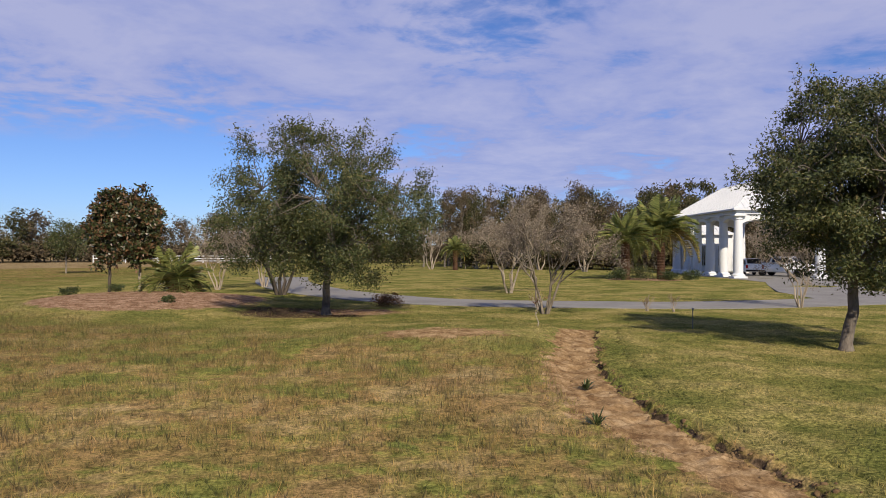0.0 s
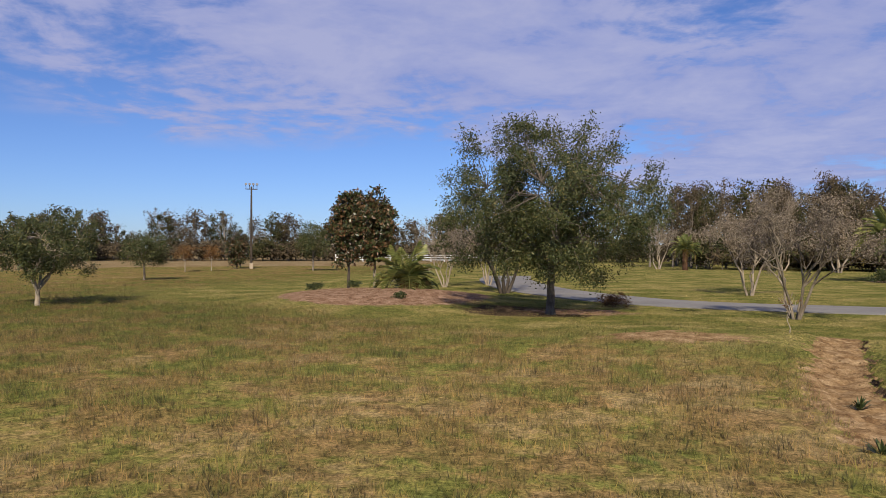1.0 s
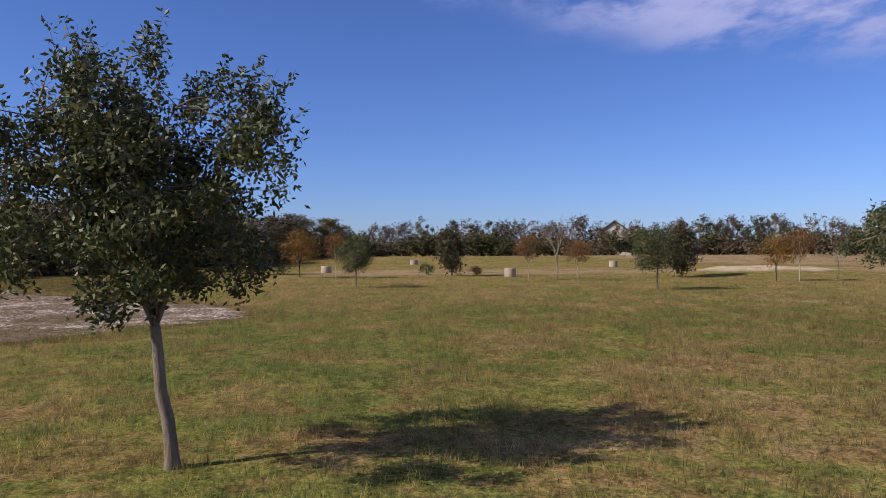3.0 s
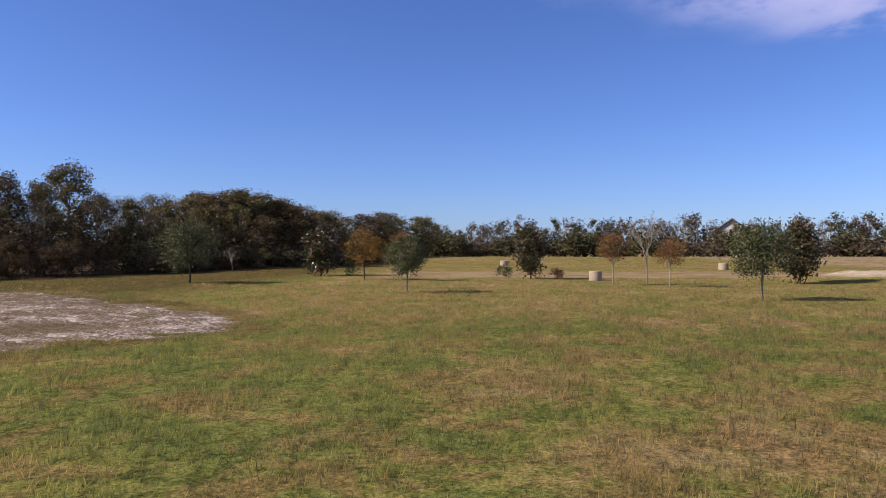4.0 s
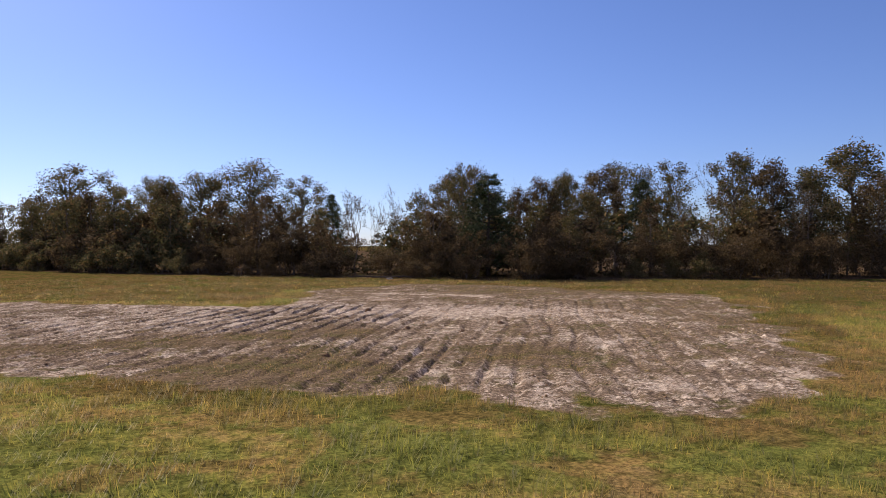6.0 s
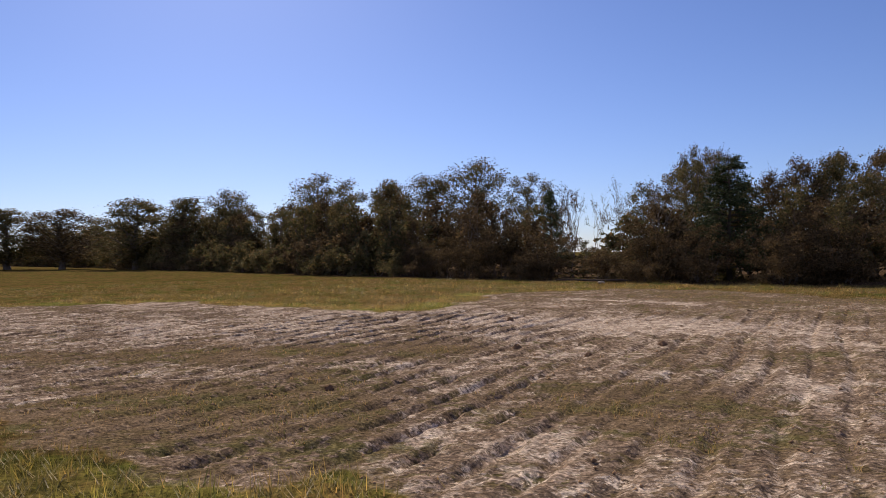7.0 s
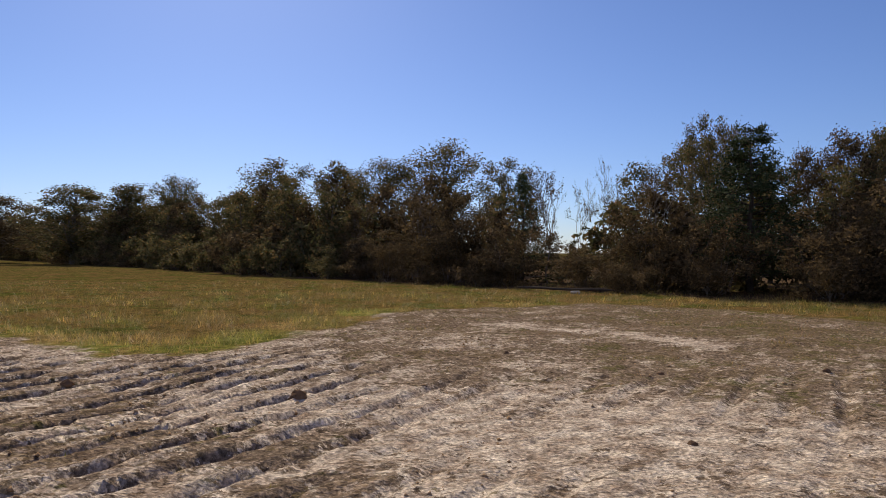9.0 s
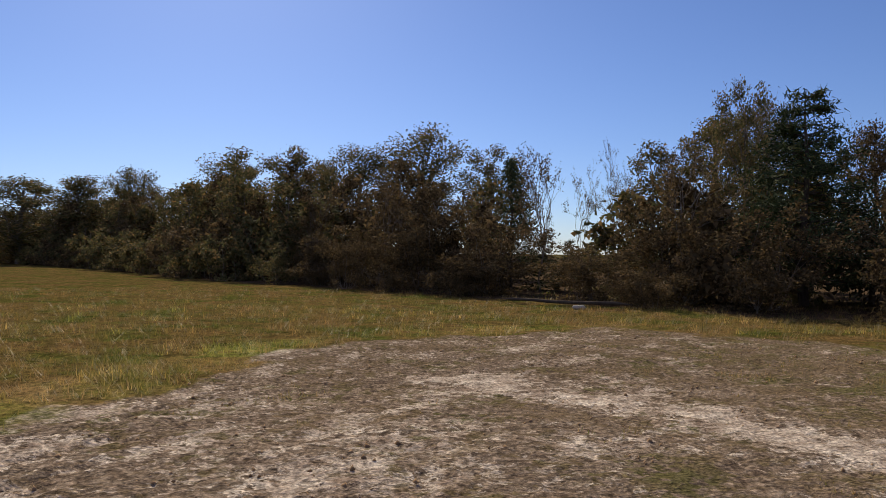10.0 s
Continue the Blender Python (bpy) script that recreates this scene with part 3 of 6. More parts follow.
def zone_ground(me, X, Y):
    """Marks where soil, clay, lawn, mulch, dry grass and sand lie."""
    side = trench_side(X, Y)
    near = step01(Y, -3, 0) * (1 - step01(Y, 20.5, 22))
    zones = {
        "soil": step01(plot_depth(X, Y), -0.6, 1.2),
        "weed_shade": weed_shade_zone(X, Y),
        # litter under wood and oak, soil of the cut face, shade painted into each
        "litter_shade": step01(polygon_depth(X, Y, WOOD_EDGE + [(56, -300), (-300, -300), (-300, 10)]), -0.8, 1.2) + 0.8 * bump2(X, Y, -5.0, 26.6, 3.3, 2.3) + (0.62 + 0.35 * wave(X, Y, 76, 0.5)) * near * np.exp(-(((side + 0.06) / 0.06) ** 2)),
        "straw": straw_zone(X, Y),
        "clay": 1.15 * near * np.exp(-((np.abs(side + 0.48) / 0.62) ** 3)) * (side < -0.12) + 0.85 * np.exp(-(((X + 0.2) / 2.2) ** 2 + ((Y - 18.3) / 1.1) ** 2)) + 0.5 * 0.9 * np.exp(-(((X - 1.9) / 0.9) ** 2 + ((Y - 12) / 5) ** 2)),
        "lawn": np.maximum(step01(side, 0, 0.15) * step01(Y, -6, 0), step01(Y + 0.45 * X, 15.0, 20.0)) * step01(X, -32, -22),
        "mulch": 1.25 * np.exp(-((((X + 11.9) / 4.5) ** 2 + ((Y - 29.8) / 5.4) ** 2) ** 2.2)) + 0.9 * np.exp(-((((X - 17) / 3.6) ** 2 + ((Y - 61) / 3.4) ** 2) ** 2)) + 0.7 * np.exp(-(((X + 3.4) / 3.2) ** 2 + ((Y - 27.0) / 1.8) ** 2)),
        "dry": step01(-X, 62, 66) * (1 - step01(-X, 75, 80)) * step01(Y, -2, 6) + 0.9 * step01(Y - 0.75 * X, 122, 127) * step01(-X, 35, 45) * step01(Y, 30, 50),
        "sand": 1.1 * np.exp(-(((X + 61) / 3.4) ** 2 + ((Y - 39) / 6.5) ** 2)),
    }
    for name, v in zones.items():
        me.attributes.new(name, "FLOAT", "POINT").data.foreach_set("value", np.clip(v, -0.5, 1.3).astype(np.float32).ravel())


def build_ground():
    gx, gy = axis(-2800, 2800, (-1, 6), 0.22, 0.55), axis(-2800, 2800, (4, 21), 0.22, 0.55)
    X, Y = np.meshgrid(gx, gy)
    Z = land(X, Y) - 0.3 * step01(polygon_depth(X, Y, PLOT), 0.6, 1.6) - 0.35 * strip_mask(X, Y)
    n, m = len(gx), len(gy)
    i = np.arange(n * m).reshape(m, n)
    faces = np.stack([i[:-1, :-1], i[:-1, 1:], i[1:, 1:], i[1:, :-1]], -1).reshape(-1, 4)
    me = arrays_mesh("ground", np.stack([X, Y, Z], -1).reshape(-1, 3), faces, 4)
    me.polygons.foreach_set("use_smooth", np.ones(len(me.polygons), bool))
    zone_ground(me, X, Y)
    ob = new("ground", me)
    me.materials.append(GROUND)
    return tagged(ob, "autumn pasture of green, straw and rust grass with a tilled sandy plot", "ground", kind="structure")


def build_plot():
    """The tilled plot: a finer sheet with its furrows, set into the pasture."""
    c, s = math.cos(ROW_DIR), math.sin(ROW_DIR)
    across, along = np.arange(1.0, 40.0, 0.052), np.arange(-8.0, 46.0, 0.11)
    A, B = np.meshgrid(across, along)
    X, Y = A * c - B * s, A * s + B * c
    depth = polygon_depth(X, Y, PLOT)
    Z = height(X, Y) - 0.07 * (1 - step01(depth, -0.6, 0.5))
    i = np.arange(X.size).reshape(X.shape)
    faces = np.stack([i[:-1, :-1], i[:-1, 1:], i[1:, 1:], i[1:, :-1]], -1)
    keep = depth[:-1, :-1] > -0.7
    faces = faces[keep]
    used_v, faces = np.unique(faces, return_inverse=True)
    X, Y, Z = X.ravel()[used_v], Y.ravel()[used_v], Z.ravel()[used_v]
    Z = Z + np.array([0.022 * noise.noise(Vector((a * 1.7, b * 1.7, 0))) + 0.020 * noise.noise(Vector((a * 4, b * 4, 3))) + 0.020 * noise.noise(Vector((a * 9, b * 9, 7))) for a, b in zip(X, Y)])
    me = arrays_mesh("tilled_plot", np.stack([X, Y, Z], -1), faces.reshape(-1, 4), 4)
    me.polygons.foreach_set("use_smooth", np.ones(len(me.polygons), bool))
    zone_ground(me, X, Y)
    me.materials.append(GROUND)
    tagged(new("tilled_plot", me), "tilled plot of pale cracked sandy soil with narrow furrows", "tilled soil", kind="structure")


def build_strip():
    """The strip of bare clay beside the lawn, with the lawn's cut edge standing over it."""
    off, along = np.concatenate([np.arange(-1.75, -0.3, 0.06), np.arange(-0.3, 0.12, 0.02), np.arange(0.12, 0.68, 0.08)]), np.arange(2.5, 21.0, 0.06)
    A, Y = np.meshgrid(off, along)
    X = A - trench_side(np.zeros_like(Y), Y)
    edge = np.minimum(np.minimum(A + 1.7, 0.6 - A), np.minimum(Y - 2.6, 20.9 - Y))
    Z = land(X, Y) - 0.05 * (1 - step01(edge, 0.0, 0.25))
    clod = np.array([abs(noise.noise(Vector((a * 3.2, b * 3.2, 5)))) + 0.6 * abs(noise.noise(Vector((a * 8, b * 8, 2)))) for a, b in zip(X.ravel(), Y.ravel())]).reshape(X.shape)
    Z = Z + 0.055 * (clod - 0.25) * step01(-A, 0.03, 0.12) * step01(edge, 0.1, 0.4)
    i = np.arange(X.size).reshape(X.shape)
    faces = np.stack([i[:-1, :-1], i[:-1, 1:], i[1:, 1:], i[1:, :-1]], -1).reshape(-1, 4)
    me = arrays_mesh("cut_strip", np.stack([X, Y, Z], -1).reshape(-1, 3), faces, 4)
    me.polygons.foreach_set("use_smooth", np.ones(len(me.polygons), bool))
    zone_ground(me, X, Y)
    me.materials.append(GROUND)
    tagged(new("cut_strip", me), "strip of bare orange clay cut along the lawn's edge", "bare soil", kind="structure")


ground = build_ground()
build_plot()
build_strip()


def z_at(x, y):
    return float(height(np.array([x]), np.array([y]))[0])


def ribbon(name, line, width, thick, material, label, category, lift=0.03):
    """A strip of paving along a line."""
    pts = [Vector((x, y, 0)) for x, y in line]
    fine = []
    for i in range(len(pts) - 1):
        p0, p1, p2, p3 = pts[max(i - 1, 0)], pts[i], pts[i + 1], pts[min(i + 2, len(pts) - 1)]
        for k in range(6):
            u = k / 6
            fine.append(0.5 * ((2 * p1) + (p2 - p0) * u + (2 * p0 - 5 * p1 + 4 * p2 - p3) * u * u + (3 * p1 - p0 - 3 * p2 + p3) * u ** 3))
    fine.append(pts[-1])
    bm = bmesh.new()
    rows = []
    for i, p in enumerate(fine):
        d = (fine[min(i + 1, len(fine) - 1)] - fine[max(i - 1, 0)]).normalized()
        s = Vector((d.y, -d.x, 0)) * width / 2
        rows.append([bm.verts.new(p + s + Vector((0, 0, lift - thick))), bm.verts.new(p + s + Vector((0, 0, lift))), bm.verts.new(p - s + Vector((0, 0, lift))), bm.verts.new(p - s + Vector((0, 0, lift - thick)))])
    for a, b in zip(rows, rows[1:]):
        for k in range(3):
            bm.faces.new((a[k], b[k], b[k + 1], a[k + 1]))
    bmesh.ops.recalc_face_normals(bm, faces=bm.faces)
    me = bpy.data.meshes.new(name)
    bm.to_mesh(me)
    bm.free()
    me.materials.append(material)
    return tagged(new(name, me), label, category, kind="structure")


ribbon("road", DRIVE, 3.9, 0.2, CONCRETE, "pale concrete driveway curving across the lawn", "driveway")


def build_yard():
    bm = bmesh.new()
    outline = [(18.6, 36.0), (19.5, 42), (22.5, 50), (25.0, 56), (25.2, 60.5), (24.6, 84), (50, 84), (50, 36.5), (30, 35)]
    low = [bm.verts.new((x, y, -0.2)) for x, y in outline]
    top = [bm.verts.new((x, y, 0.024)) for x, y in outline]
    bm.faces.new(top)
    for i in range(len(low)):
        j = (i + 1) % len(low)
        bm.faces.new((low[i], low[j], top[j], top[i]))
    bmesh.ops.recalc_face_normals(bm, faces=bm.faces)
    me = bpy.data.meshes.new("pavement")
    bm.to_mesh(me)
    bm.free()
    me.materials.append(CONCRETE)
    tagged(new("pavement", me), "pale concrete forecourt beside the portico", "forecourt", kind="structure")


build_yard()


def build_grass():
    """Standing blades, thick beside the flight and thinner farther off."""
    r = np.random.RandomState(3)
    route = [(0, 0), (-1, 1.6), (-3.7, 5.3), (-7, 8.3), (-14, 11.3), (-20.5, 11.2), (-25, 9.3), (-29.3, 4), (-31.1, -1), (-33.2, -11)]
    px, py = [], []
    for lo, hi, per in ((-1, 13, 95), (13, 22, 36), (22, 36, 8)):
        x0, x1, y0, y1 = -62, 30, -42, 46
        n = int((x1 - x0) * (y1 - y0) * per)
        x, y = r.uniform(x0, x1, n).astype(np.float32), r.uniform(y0, y1, n).astype(np.float32)
        g = line_gap(x, y, route)
        ok = (g > lo) & (g <= hi) & (x < 20)
        px.append(x[ok]), py.append(y[ok])
    sizes = np.concatenate([np.full(len(v), s) for v, s in zip(px, (1.0, 1.35, 1.9))])
    x, y = np.concatenate(px), np.concatenate(py)
    soil = plot_depth(x, y)
    side = trench_side(x, y)
    clump = wave(x, y, 41, 2.2) + 0.6 * wave(x, y, 43, 0.8)
    weed_shade = weed_shade_zone(x, y)
    weedy = weed_shade + 0.35 * wave(x, y, 44, 1.2) + 0.22 * wave(x, y, 45, 0.45)
    bare = (line_gap(x, y, DRIVE) < 2.1) | ((side > -1.15) & (side < -0.03) & (y < 21) & (y > -3)) | ((((x + 11.9) / 4.5) ** 2 + ((y - 29.8) / 5.4) ** 2) < 0.95) | ((((x + 0.2) / 1.9) ** 2 + ((y - 18.3) / 1.0) ** 2 + 0.5 * wave(x, y, 47, 0.8)) < 0.8)
    keep = ~bare & ((soil < 0.2) | (weedy > 0.78 + 0.35 * r.uniform(0, 1, len(x)))) & (clump > -0.95)
    x, y, sizes, clump, soil, weed_shade = x[keep], y[keep], sizes[keep], clump[keep], soil[keep], weed_shade[keep]
    lawn = np.maximum(step01(trench_side(x, y), 0, 0.15) * step01(y, -6, 0), step01(y + 0.45 * x, 15.0, 20.0)) * step01(x, -32, -22)
    tall = (0.085 + 0.045 * np.clip(clump, -1, 1.5)) * (1 - 0.6 * lawn) * (1 - 0.6 * (soil > 0.2)) * (0.9 + 0.1 * sizes)
    z = height(x, y)
    V, L = [], []
    for k in range(3):
        a, lean = r.uniform(0, 2 * np.pi, len(x)), r.uniform(0.15, 1.3, len(x))
        h = tall * r.uniform(0.6, 1.5, len(x))
        w = 0.0052 * sizes * r.uniform(0.7, 1.3, len(x))
        ox, oy = x + r.normal(0, 0.03, len(x)) * sizes, y + r.normal(0, 0.03, len(x)) * sizes
        sx, sy = -np.sin(a) * w, np.cos(a) * w
        tip = np.stack([ox + np.cos(a) * lean * h, oy + np.sin(a) * lean * h, z + h], -1)
        V.append(np.stack([np.stack([ox - sx, oy - sy, z - 0.01], -1), np.stack([ox + sx, oy + sy, z - 0.01], -1), tip], 1))
        L.append(np.repeat(lawn, 3))
    # taller tussocks
    pick = np.flatnonzero((clump > 0.25) & (lawn < 0.3) & (sizes < 1.5) & (soil < 0.2) & (r.uniform(0, 1, len(x)) < 0.04))
    for k in range(9):
        a, lean = r.uniform(0, 2 * np.pi, len(pick)), r.uniform(0.2, 1.1, len(pick))
        h, w = r.uniform(0.08, 0.19, len(pick)), 0.0045 * sizes[pick]
        ox, oy = x[pick] + r.normal(0, 0.06, len(pick)), y[pick] + r.normal(0, 0.06, len(pick))
        sx, sy = -np.sin(a) * w, np.cos(a) * w
        zz = z[pick]
        V.append(np.stack([np.stack([ox - sx, oy - sy, zz - 0.01], -1), np.stack([ox + sx, oy + sy, zz - 0.01], -1), np.stack([ox + np.cos(a) * lean * h, oy + np.sin(a) * lean * h, zz + h], -1)], 1))
        L.append(np.zeros(3 * len(pick)))
    V = np.concatenate(V).reshape(-1, 3)
    me = arrays_mesh("grass", V, np.arange(len(V)).reshape(-1, 3), 3)
    me.attributes.new("lawn", "FLOAT", "POINT").data.foreach_set("value", np.concatenate(L).astype(np.float32))
    me.attributes.new("straw", "FLOAT", "POINT").data.foreach_set("value", np.concatenate([np.repeat(straw_zone(x, y), 3)] * 3 + [np.repeat(straw_zone(x[pick], y[pick]) + 0.6, 3)] * 9).astype(np.float32))
    me.attributes.new("weed_shade", "FLOAT", "POINT").data.foreach_set("value", np.concatenate([np.repeat(weed_shade, 3)] * 3 + [np.repeat(0 * weed_shade[pick], 3)] * 9).astype(np.float32))
    me.attributes.new("soil", "FLOAT", "POINT").data.foreach_set("value", np.concatenate([np.repeat(step01(soil, -0.4, 0.4), 3)] * 3 + [np.zeros(3 * len(pick))] * 9).astype(np.float32))
    me.materials.append(GRASS)
    tagged(new("grass", me), "standing blades of green and straw-coloured pasture grass", "grass", kind="stuff")


build_grass()


# ---------------------------------------------------------------- plants
class Wood:
    """Collects tapered tubes into one mesh."""

    def __init__(self):
        self.v, self.f, self.n = [], [], 0

    def tube(self, pts, radii, k=6):
        pts = np.asarray(pts, float)
        d = np.gradient(pts, axis=0)
        d /= np.linalg.norm(d, axis=1)[:, None] + 1e-9
        ref = np.where(np.abs(d[:, 2:3]) > 0.9, [[1.0, 0, 0]], [[0, 0, 1.0]])
        u = np.cross(d, ref)
        u /= np.linalg.norm(u, axis=1)[:, None] + 1e-9
        w = np.cross(d, u)
        a = np.arange(k) * 2 * np.pi / k
        ring = pts[:, None] + np.asarray(radii)[:, None, None] * (np.cos(a)[None, :, None] * u[:, None] + np.sin(a)[None, :, None] * w[:, None])
        m = len(pts)
        i = self.n + np.arange(m * k).reshape(m, k)
        j = np.roll(i, -1, axis=1)
        self.f.append(np.stack([i[:-1], j[:-1], j[1:], i[1:]], -1).reshape(-1, 4))
        self.v.append(ring.reshape(-1, 3))
        self.n += m * k

    def mesh(self, name):
        me = arrays_mesh(name, np.concatenate(self.v), np.concatenate(self.f), 4)
        me.polygons.foreach_set("use_smooth", np.ones(len(me.polygons), bool))
        return me


def bent(r, a, b, n=5, wobble=0.08, sag=0.0):
    """A crooked line from a to b."""
    a, b = np.asarray(a, float), np.asarray(b, float)
    u = np.linspace(0, 1, n)[:, None]
    p = a + (b - a) * u
    size = np.linalg.norm(b - a)
    off = r.normal(0, wobble * size, (n, 3)) * np.sin(np.pi * u)
    p = p + off
    p[:, 2] += sag * size * np.sin(np.pi * u[:, 0])
    return p


def leaf_blades(r, centres, outward, length, width, corners=4):
    """Pointed leaves at the centres that face outward and up, with three or four corners each."""
    n = len(centres)
    face = 0.45 * outward + np.array([0, 0, 0.12]) + r.normal(0, 0.75, (n, 3))
    face /= np.linalg.norm(face, axis=1)[:, None] + 1e-9
    d = np.cross(face, r.normal(0, 1, (n, 3)))
    d /= np.linalg.norm(d, axis=1)[:, None] + 1e-9
    s = np.cross(face, d)
    L = (length * r.uniform(0.6, 1.3, n))[:, None]
    W = (width * r.uniform(0.7, 1.2, n))[:, None]
    if corners == 3:
        q = np.stack([centres - s * W * 0.5, centres + s * W * 0.5, centres + d * L], 1)
    else:
        q = np.stack([centres, centres + d * L * 0.5 + s * W * 0.5, centres + d * L, centres + d * L * 0.5 - s * W * 0.5], 1)
    return arrays_mesh("crown", q.reshape(-1, 3), np.arange(n * corners).reshape(-1, corners), corners)


def broadleaf(seed, H, W, fork, girth, clusters, leaves, leaf, shape=1.0, shoots=0, lean=(0.0, 0.0), fill=0.45, lumps=0.28, spread=0.30, limbs=7, skirt=0.8, squash=0.8, stems=1, boxy=2.3, corners=4, twig=4):
    """Wood and leaf meshes of a spreading tree. H: height, W: crown width, fork: height of the first limbs,
    shape above 1: narrower at the top; fill: how hollow the crown is; skirt: where the crown begins, against the fork."""
    r = np.random.RandomState(seed)
    wood = Wood()
    lean = np.array([lean[0], lean[1], 0.0])
    low = fork * skirt
    mid = np.array([0, 0, (low + H) / 2]) + lean
    rz, rx = (H - low) / 2, W / 2
    top = np.array([0, 0, fork]) + lean * 0.4
    if stems == 1:
        tp = bent(r, (0, 0, -0.15), top, 6, 0.014)
        flare = np.linspace(1.0, 0.72, 6)
        flare[0] = 1.45
        wood.tube(tp, girth * flare, 10 if twig == 4 else 5)
        roots = [top] * limbs
    else:
        roots = []
        for i in range(limbs):
            a = 2 * math.pi * (i + r.uniform(-0.2, 0.2)) / limbs
            base = np.array([math.cos(a), math.sin(a), 0]) * girth * 1.6
            base[2] = -0.1
            end = top + np.array([math.cos(a), math.sin(a), 0]) * W * 0.12
            wood.tube(bent(r, base, end, 5, 0.04), girth * np.linspace(0.7, 0.45, 5), 7)
            roots.append(end)
    tips, lines = [], []
    for i in range(limbs):
        a = 2 * math.pi * (i + r.uniform(-0.3, 0.3)) / limbs
        e = r.uniform(0.1, 0.75) if i else 1.3
        tip = mid + np.array([math.cos(a) * math.cos(e) * rx, math.sin(a) * math.cos(e) * rx, math.sin(e) * rz]) * 0.66
        n = 6 if twig == 4 else 3
        line = bent(r, roots[i], tip, n, 0.05, 0.06)
        wood.tube(line, girth * np.linspace(0.5, 0.12, n), n)
        lines.append(line)
    lines = np.concatenate(lines)
    d = r.normal(0, 1, (clusters, 3))
    d /= np.linalg.norm(d, axis=1)[:, None]
    rad = fill + (1 - fill) * r.uniform(0, 1, clusters) ** 0.6
    lump = np.array([noise.noise(Vector((x * 1.7 + seed * 3.1, y * 1.7, z * 1.7))) for x, y, z in d])
    rad = np.minimum(rad * (1 + lumps * 2 * lump), 1.04)
    rad = rad / ((np.abs(d[:, 0]) ** 2 + np.abs(d[:, 1]) ** 2) ** (boxy / 2) + np.abs(d[:, 2]) ** boxy) ** (1 / boxy)
    taper = 1 - np.clip(d[:, 2], 0, 1) * (shape - 1) * 0.6
    c = d * np.array([rx, rx, rz]) * rad[:, None]
    c[:, :2] *= taper[:, None]
    c += mid
    c[:, 2] = np.maximum(c[:, 2], low + 0.02 * H)
    for p in c:
        q = lines[np.argmin(np.linalg.norm(lines - p + np.array([0, 0, 0.15 * rz]), axis=1))]
        wood.tube(bent(r, q, p, twig, 0.07, 0.05), girth * np.array([0.14, 0.1, 0.06, 0.03])[:twig] if twig == 4 else girth * np.array([0.14, 0.03]), min(twig + 1, 4))
    per = max(leaves // clusters, 4)
    sig = spread * (rx * rx * rz) ** (1 / 3) * 0.5
    pts = np.repeat(c, per, 0) + r.normal(0, sig, (clusters * per, 3)) * np.array([1, 1, squash])
    out = np.repeat(c - mid, per, 0)
    if shoots:
        # upright and outward young shoots that fringe the outline
        pick = r.choice(np.argsort(-(d[:, 2] + 0.45 * np.abs(d[:, 0])))[: clusters // 2], shoots)
        for p, dd in zip(c[pick], d[pick]):
            way = np.array([dd[0] * 0.5, dd[1] * 0.5, 0.9]) + r.normal(0, 0.18, 3)
            n = 26
            u = r.uniform(0, 1, (n, 1)) ** 0.8
            size = r.uniform(0.5, 1.0) * rz * 0.36
            wood.tube(np.array([p, p + way * size * 0.5, p + way * size]), girth * np.array([0.06, 0.035, 0.015]), 3)
            pts = np.concatenate([pts, p + way * size * u + r.normal(0, leaf[0] * 0.35, (n, 3))])
            out = np.concatenate([out, np.repeat(way[None], n, 0)])
    out /= np.linalg.norm(out, axis=1)[:, None] + 1e-9
    return wood.mesh("trunk"), leaf_blades(r, pts, out, *leaf, corners)


